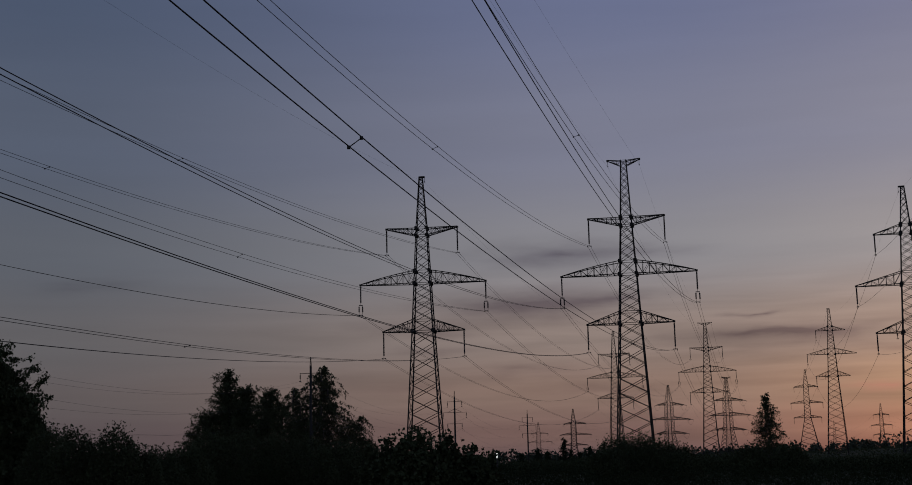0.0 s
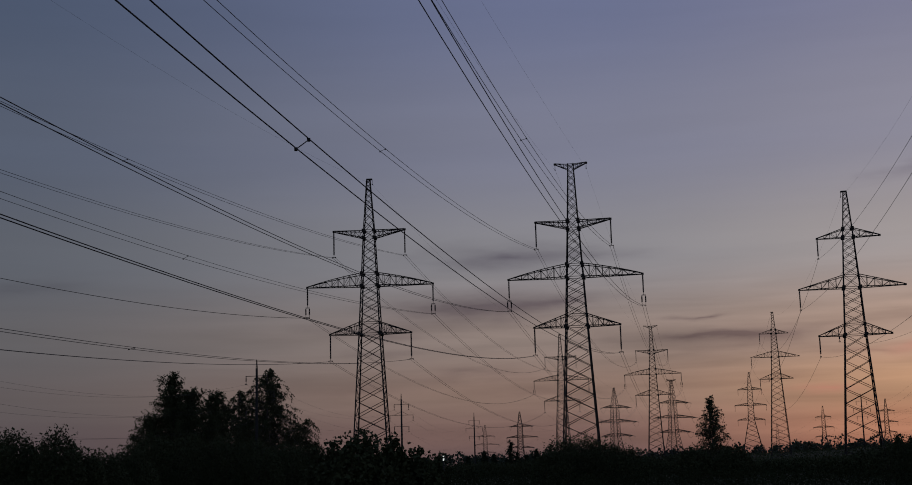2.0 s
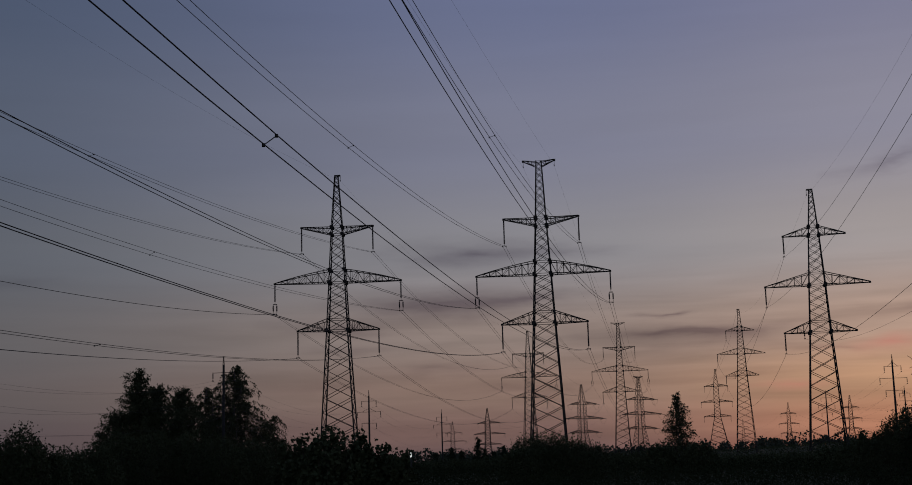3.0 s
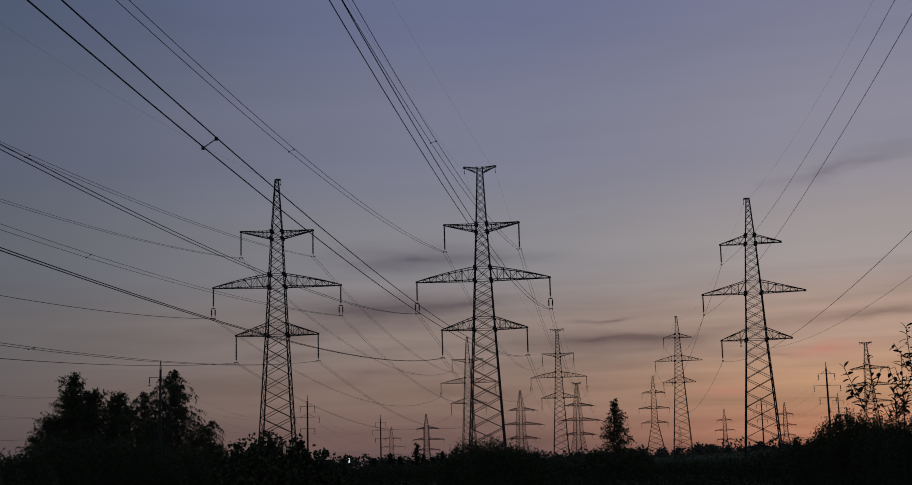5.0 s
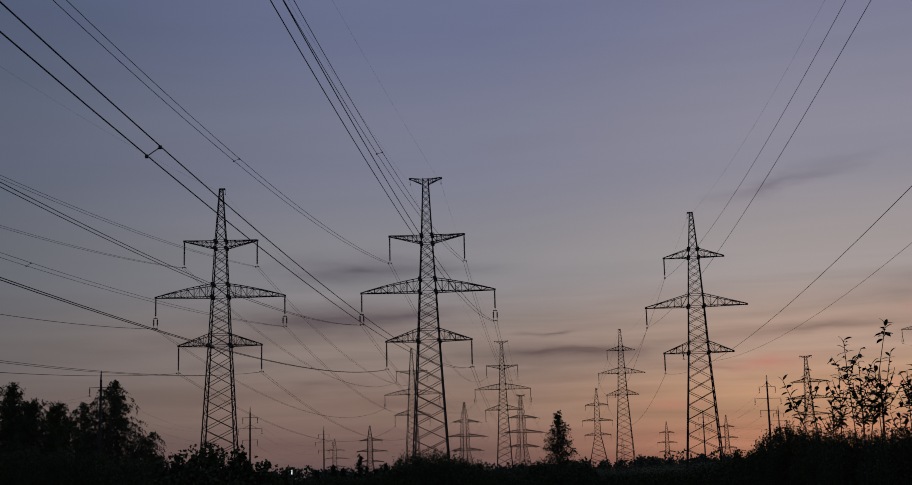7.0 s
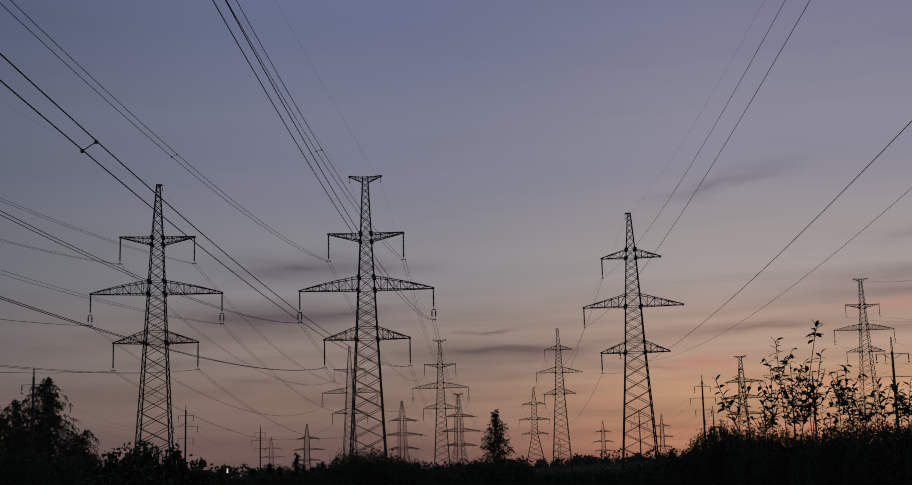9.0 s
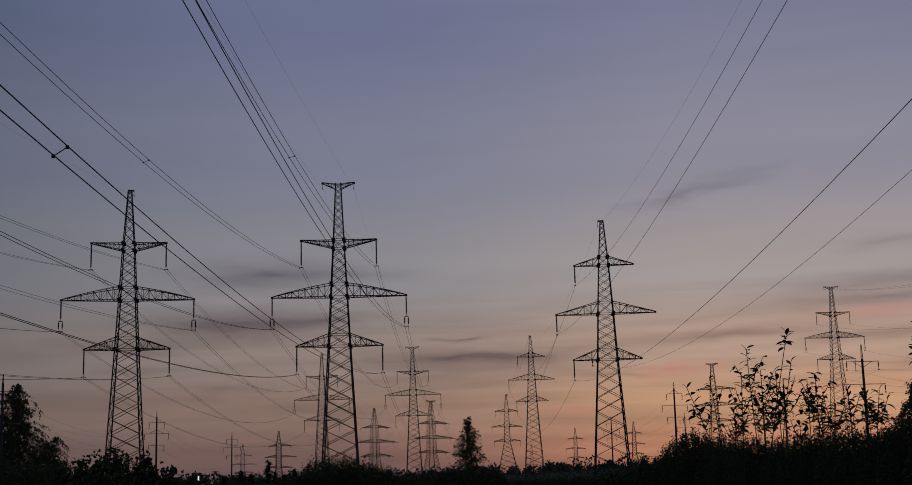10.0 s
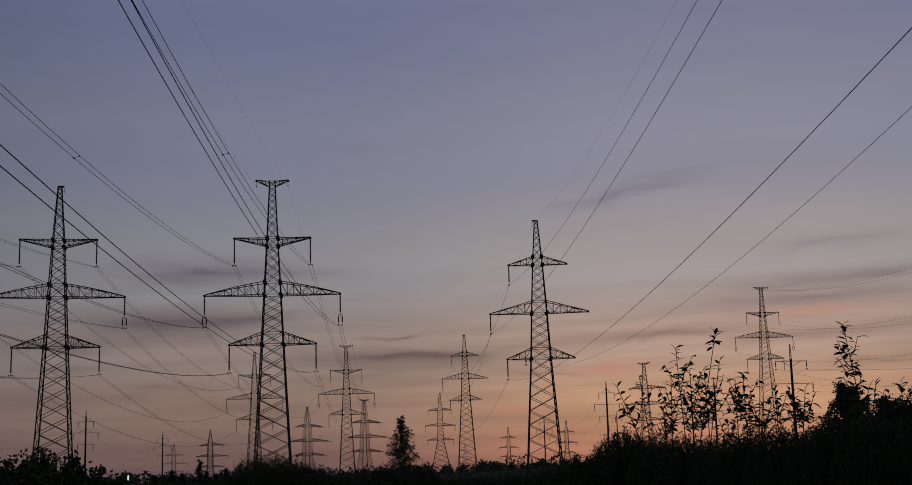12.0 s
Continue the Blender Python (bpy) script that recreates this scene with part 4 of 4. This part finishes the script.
def far_woods():
    """The wood along the horizon: rounded crowns of uneven height."""
    c = []
    for i in range(900):
        a = radians(rng.uniform(-30, 44))
        d = rng.uniform(950, 1500)
        x, y = d * math.sin(a), d * math.cos(a)
        h = (9.0 + 4.0 * noise.noise(Vector((a * 14, 0, 5))) + 2.5 * rng.normal()) * d / 1150
        h = max(4.0, h)
        r = rng.uniform(4, 8)
        n = 75
        q = rng.normal(size=(n, 3))
        q /= np.linalg.norm(q, axis=1)[:, None]
        q *= rng.uniform(0.6, 1.0, (n, 1))
        q[:, 0] *= r; q[:, 1] *= r; q[:, 2] = (q[:, 2] + 1) * 0.5 * h
        c.append(q + np.array([x, y, ground_z(x, y)]))
    # the distance haze over the wood is put into its leaf colour
    tagged(new("far_woods", leaf_cloud("far_woods", np.concatenate(c), 2.2, 0.8, HAZED_LEAF)), "long low dark wood along the horizon", "woods", kind="stuff")


far_woods()

# ---------------------------------------------------------------- willow shoots close by


def willow_leaf():
    """A long pointed leaf that arches over from its stalk."""
    rows, v, f = 8, [], []
    for i in range(rows):
        u = i / (rows - 1)
        w = 0.2 * math.sin(math.pi * (0.03 + 0.95 * u)) ** 0.85 * (1.1 - 0.3 * u)
        x, z = 0.1 + u * (1 - 0.16 * u), 0.08 * u - 0.28 * u * u
        v += [(x, -w, z + 0.05), (x, 0, z), (x, w, z + 0.05)]
    for i in range(rows - 1):
        for k in (0, 1):
            f.append((i * 3 + k, i * 3 + k + 1, i * 3 + k + 4, i * 3 + k + 3))
    n = len(v)
    v += [(0, -0.012, 0), (0, 0.012, 0), (0.12, -0.012, 0.005), (0.12, 0.012, 0.005)]
    f.append((n, n + 1, n + 3, n + 2))
    return mesh_of("leaf", v, f, WILLOW_LEAF, True)


WILLOW = willow_leaf()


def shoot(d, az_foot, az_top, e_top, twigs, leaf, bow=0.0, label="", low=1.88, tuft=4):
    """A willow shoot: a bowed stem, side twigs, and single leaves round them. low: the height from which it carries leaves."""
    leaf *= 0.92
    fx, fy = at(d, az_foot + 0.42)
    tx, ty = at(d + rng.uniform(-0.2, 0.2), az_top + 0.42)
    zt = top_at(d, e_top)
    g = ground_z(fx, fy)
    ob = tagged(empty("willow_shoot", pose(fx, fy, g)), label, "plant", "willow shoots")
    top = Vector((tx - fx, ty - fy, zt - g))
    ph = rng.uniform(0, 6.28)
    stem = []
    for i in range(17):
        w = i / 16
        stem.append(Vector((top.x * w ** 2.2 + bow * math.sin(math.pi * w) + 0.008 * math.sin(9 * w + ph), top.y * w, top.z * w)))
    v, f = [], []
    tube_rows(v, f, stem, [0.0055 - 0.004 * i / 16 for i in range(17)], 6)
    part("stem", mesh_of("stem", v, f, WILLOW_BARK, True), ob)

    def point(pts, w):
        q = min(len(pts) - 2, int(w * (len(pts) - 1)))
        return pts[q].lerp(pts[q + 1], w * (len(pts) - 1) - q)

    def dress(pts, lo, count, size, hi=1.0):
        for i in range(count):
            w = lo + (hi - lo) * (i + rng.uniform(0, 0.8)) / count
            a = i * 2.399 + rng.uniform(-0.5, 0.5)
            up = rng.uniform(-30, 50) + (15 if w > 0.95 else 0)
            s = size * rng.uniform(0.55, 1.1) * (1.05 - 0.3 * max(0, w - 0.6))
            part("leaf", WILLOW, ob, Matrix.Translation(point(pts, w)) @ pose(0, 0, 0, rng.uniform(-35, 35), -up, math.degrees(a)) @ Matrix.Scale(s, 4))
    first = max(0.3, (low - g) / top.z)
    bare = 0.1 if tuft > 10 else 0.0  # a bare neck below a thick tuft
    dress(stem, first, max(8, int((1 - first) * top.z / 0.0145)), leaf, 1 - bare)
    for i in range(tuft):
        part("leaf", WILLOW, ob, Matrix.Translation(point(stem, 1 - 0.03 * i / tuft)) @ pose(0, 0, 0, rng.uniform(-30, 30), -rng.uniform(-20, 75), 137.5 * i + rng.uniform(-15, 15)) @ Matrix.Scale(leaf * rng.uniform(0.7, 1.1 if bare else 0.95), 4))
    for t in range(twigs):
        w = first + (0.95 - 1.2 * bare - first) * ((t + rng.uniform(0, 1)) / twigs) ** 0.6
        root = point(stem, w)
        a = rng.uniform(-0.7, 0.7) + math.pi * (t % 2)
        ln = rng.uniform(0.06, 0.2) * (1.3 - 0.6 * w)
        tip = root + Vector((math.cos(a) * ln * 0.5, math.sin(a) * ln * 0.5, ln * rng.uniform(0.5, 1.0)))
        pts = [root.lerp(tip, q / 3) + Vector((0, 0, -0.02)) * math.sin(math.pi * q / 3) for q in range(4)]
        v, f = [], []
        tube_rows(v, f, pts, [0.0026, 0.0022, 0.0018, 0.001], 4)
        part("twig", mesh_of("twig", v, f, WILLOW_BARK), ob)
        dress(pts, 0.2, int(ln / 0.0145), leaf)


SHOOT = "leafy willow shoot silhouetted against the afterglow"
# distance, azimuth of foot and top, angle of the top, twigs, leaf, bow, leaves in the top tuft
WEST_CLUMP = [
    (6.1, 25.0, 25.1, 5.1, 7, 0.05, 0.03, 5), (6.2, 24.5, 24.75, 3.95, 6, 0.05, -0.02, 3), (5.9, 26.4, 22.5, 3.6, 3, 0.054, -0.01, 2), (6.0, 24.4, 23.4, 4.1, 1, 0.04, 0, 2),
    (6.2, 25.0, 25.6, 4.15, 5, 0.05, 0, 3), (6.1, 25.4, 25.5, 2.7, 4, 0.046, 0.01, 3), (6.3, 24.0, 24.4, 2.3, 4, 0.046, 0, 3), (6.2, 24.9, 24.3, 2.6, 3, 0.05, 0, 3),
]
MID_CLUMP = [
    (6, 24.2, 26.7, 5.7, 5, 0.05, 0.01, 15), (6.1, 24.4, 26.93, 4.45, 3, 0.046, 0.01, 3), (6, 26.0, 26.25, 4.1, 6, 0.05, 0.02, 3), (6.1, 27.9, 27.85, 4.15, 8, 0.05, 0.01, 5),
    (6.15, 27.4, 27.5, 3.8, 6, 0.048, 0, 4), (6, 28.0, 28.5, 2.85, 5, 0.05, 0, 3), (6.2, 26.8, 27.0, 2.0, 3, 0.046, 0, 3), (6.1, 28.0, 28.0, 2.4, 4, 0.046, 0, 3),
]
EAST_CLUMP = [
    (6.2, 29.7, 29.1, 3.35, 4, 0.052, 0.01, 3), (6, 29.2, 30.35, 3.2, 6, 0.052, -0.01, 3), (6, 29.4, 29.8, 2.9, 5, 0.05, 0.02, 3), (5.8, 32.9, 32.13, 5.7, 8, 0.052, 0.02, 5),
    (5.85, 31.9, 33.2, 3.4, 3, 0.05, 0.0, 3), (6, 34.1, 34.15, 3.25, 5, 0.052, -0.01, 5),
]
for row in WEST_CLUMP + MID_CLUMP + EAST_CLUMP:
    shoot(*row[:7], label=SHOOT, tuft=row[7])

# ---------------------------------------------------------------- small lit lamp by the bush


def lit_lamp():
    x, y = at(70, 1.56)
    ob = tagged(empty("outdoor_lamp", pose(x, y, ground_z(x, y), 0, 0, -1.5)), "small lit white lamp on a dark post", "lamp")
    part("post", lathe("post", [(0.05, 0), (0.04, 1.8), (0.04, 1.86)], FITTING, 8), ob)
    box = Frame()
    box.plate((0, 0.04, 2.04), 0.18, 0.08, 0.38)
    part("housing", box.mesh("housing", FITTING), ob)
    cap = Frame()
    cap.plate((0.03, 0, 2.26), 0.26, 0.2, 0.05)
    part("cap", cap.mesh("cap", FITTING), ob)
    glow = bpy.data.materials.new("lit_diffuser")
    glow.use_nodes = True
    p = glow.node_tree.nodes["Principled BSDF"]
    p.inputs["Base Color"].default_value = (0.8, 0.8, 0.8, 1)
    p.inputs["Emission Color"].default_value = (0.95, 1.0, 0.95, 1)
    p.inputs["Emission Strength"].default_value = 0.75
    pane = Frame()
    pane.plate((-0.01, -0.01, 2.04), 0.07, 0.03, 0.28)
    part("diffuser", pane.mesh("diffuser", glow), ob, label="glowing white diffuser")


lit_lamp()
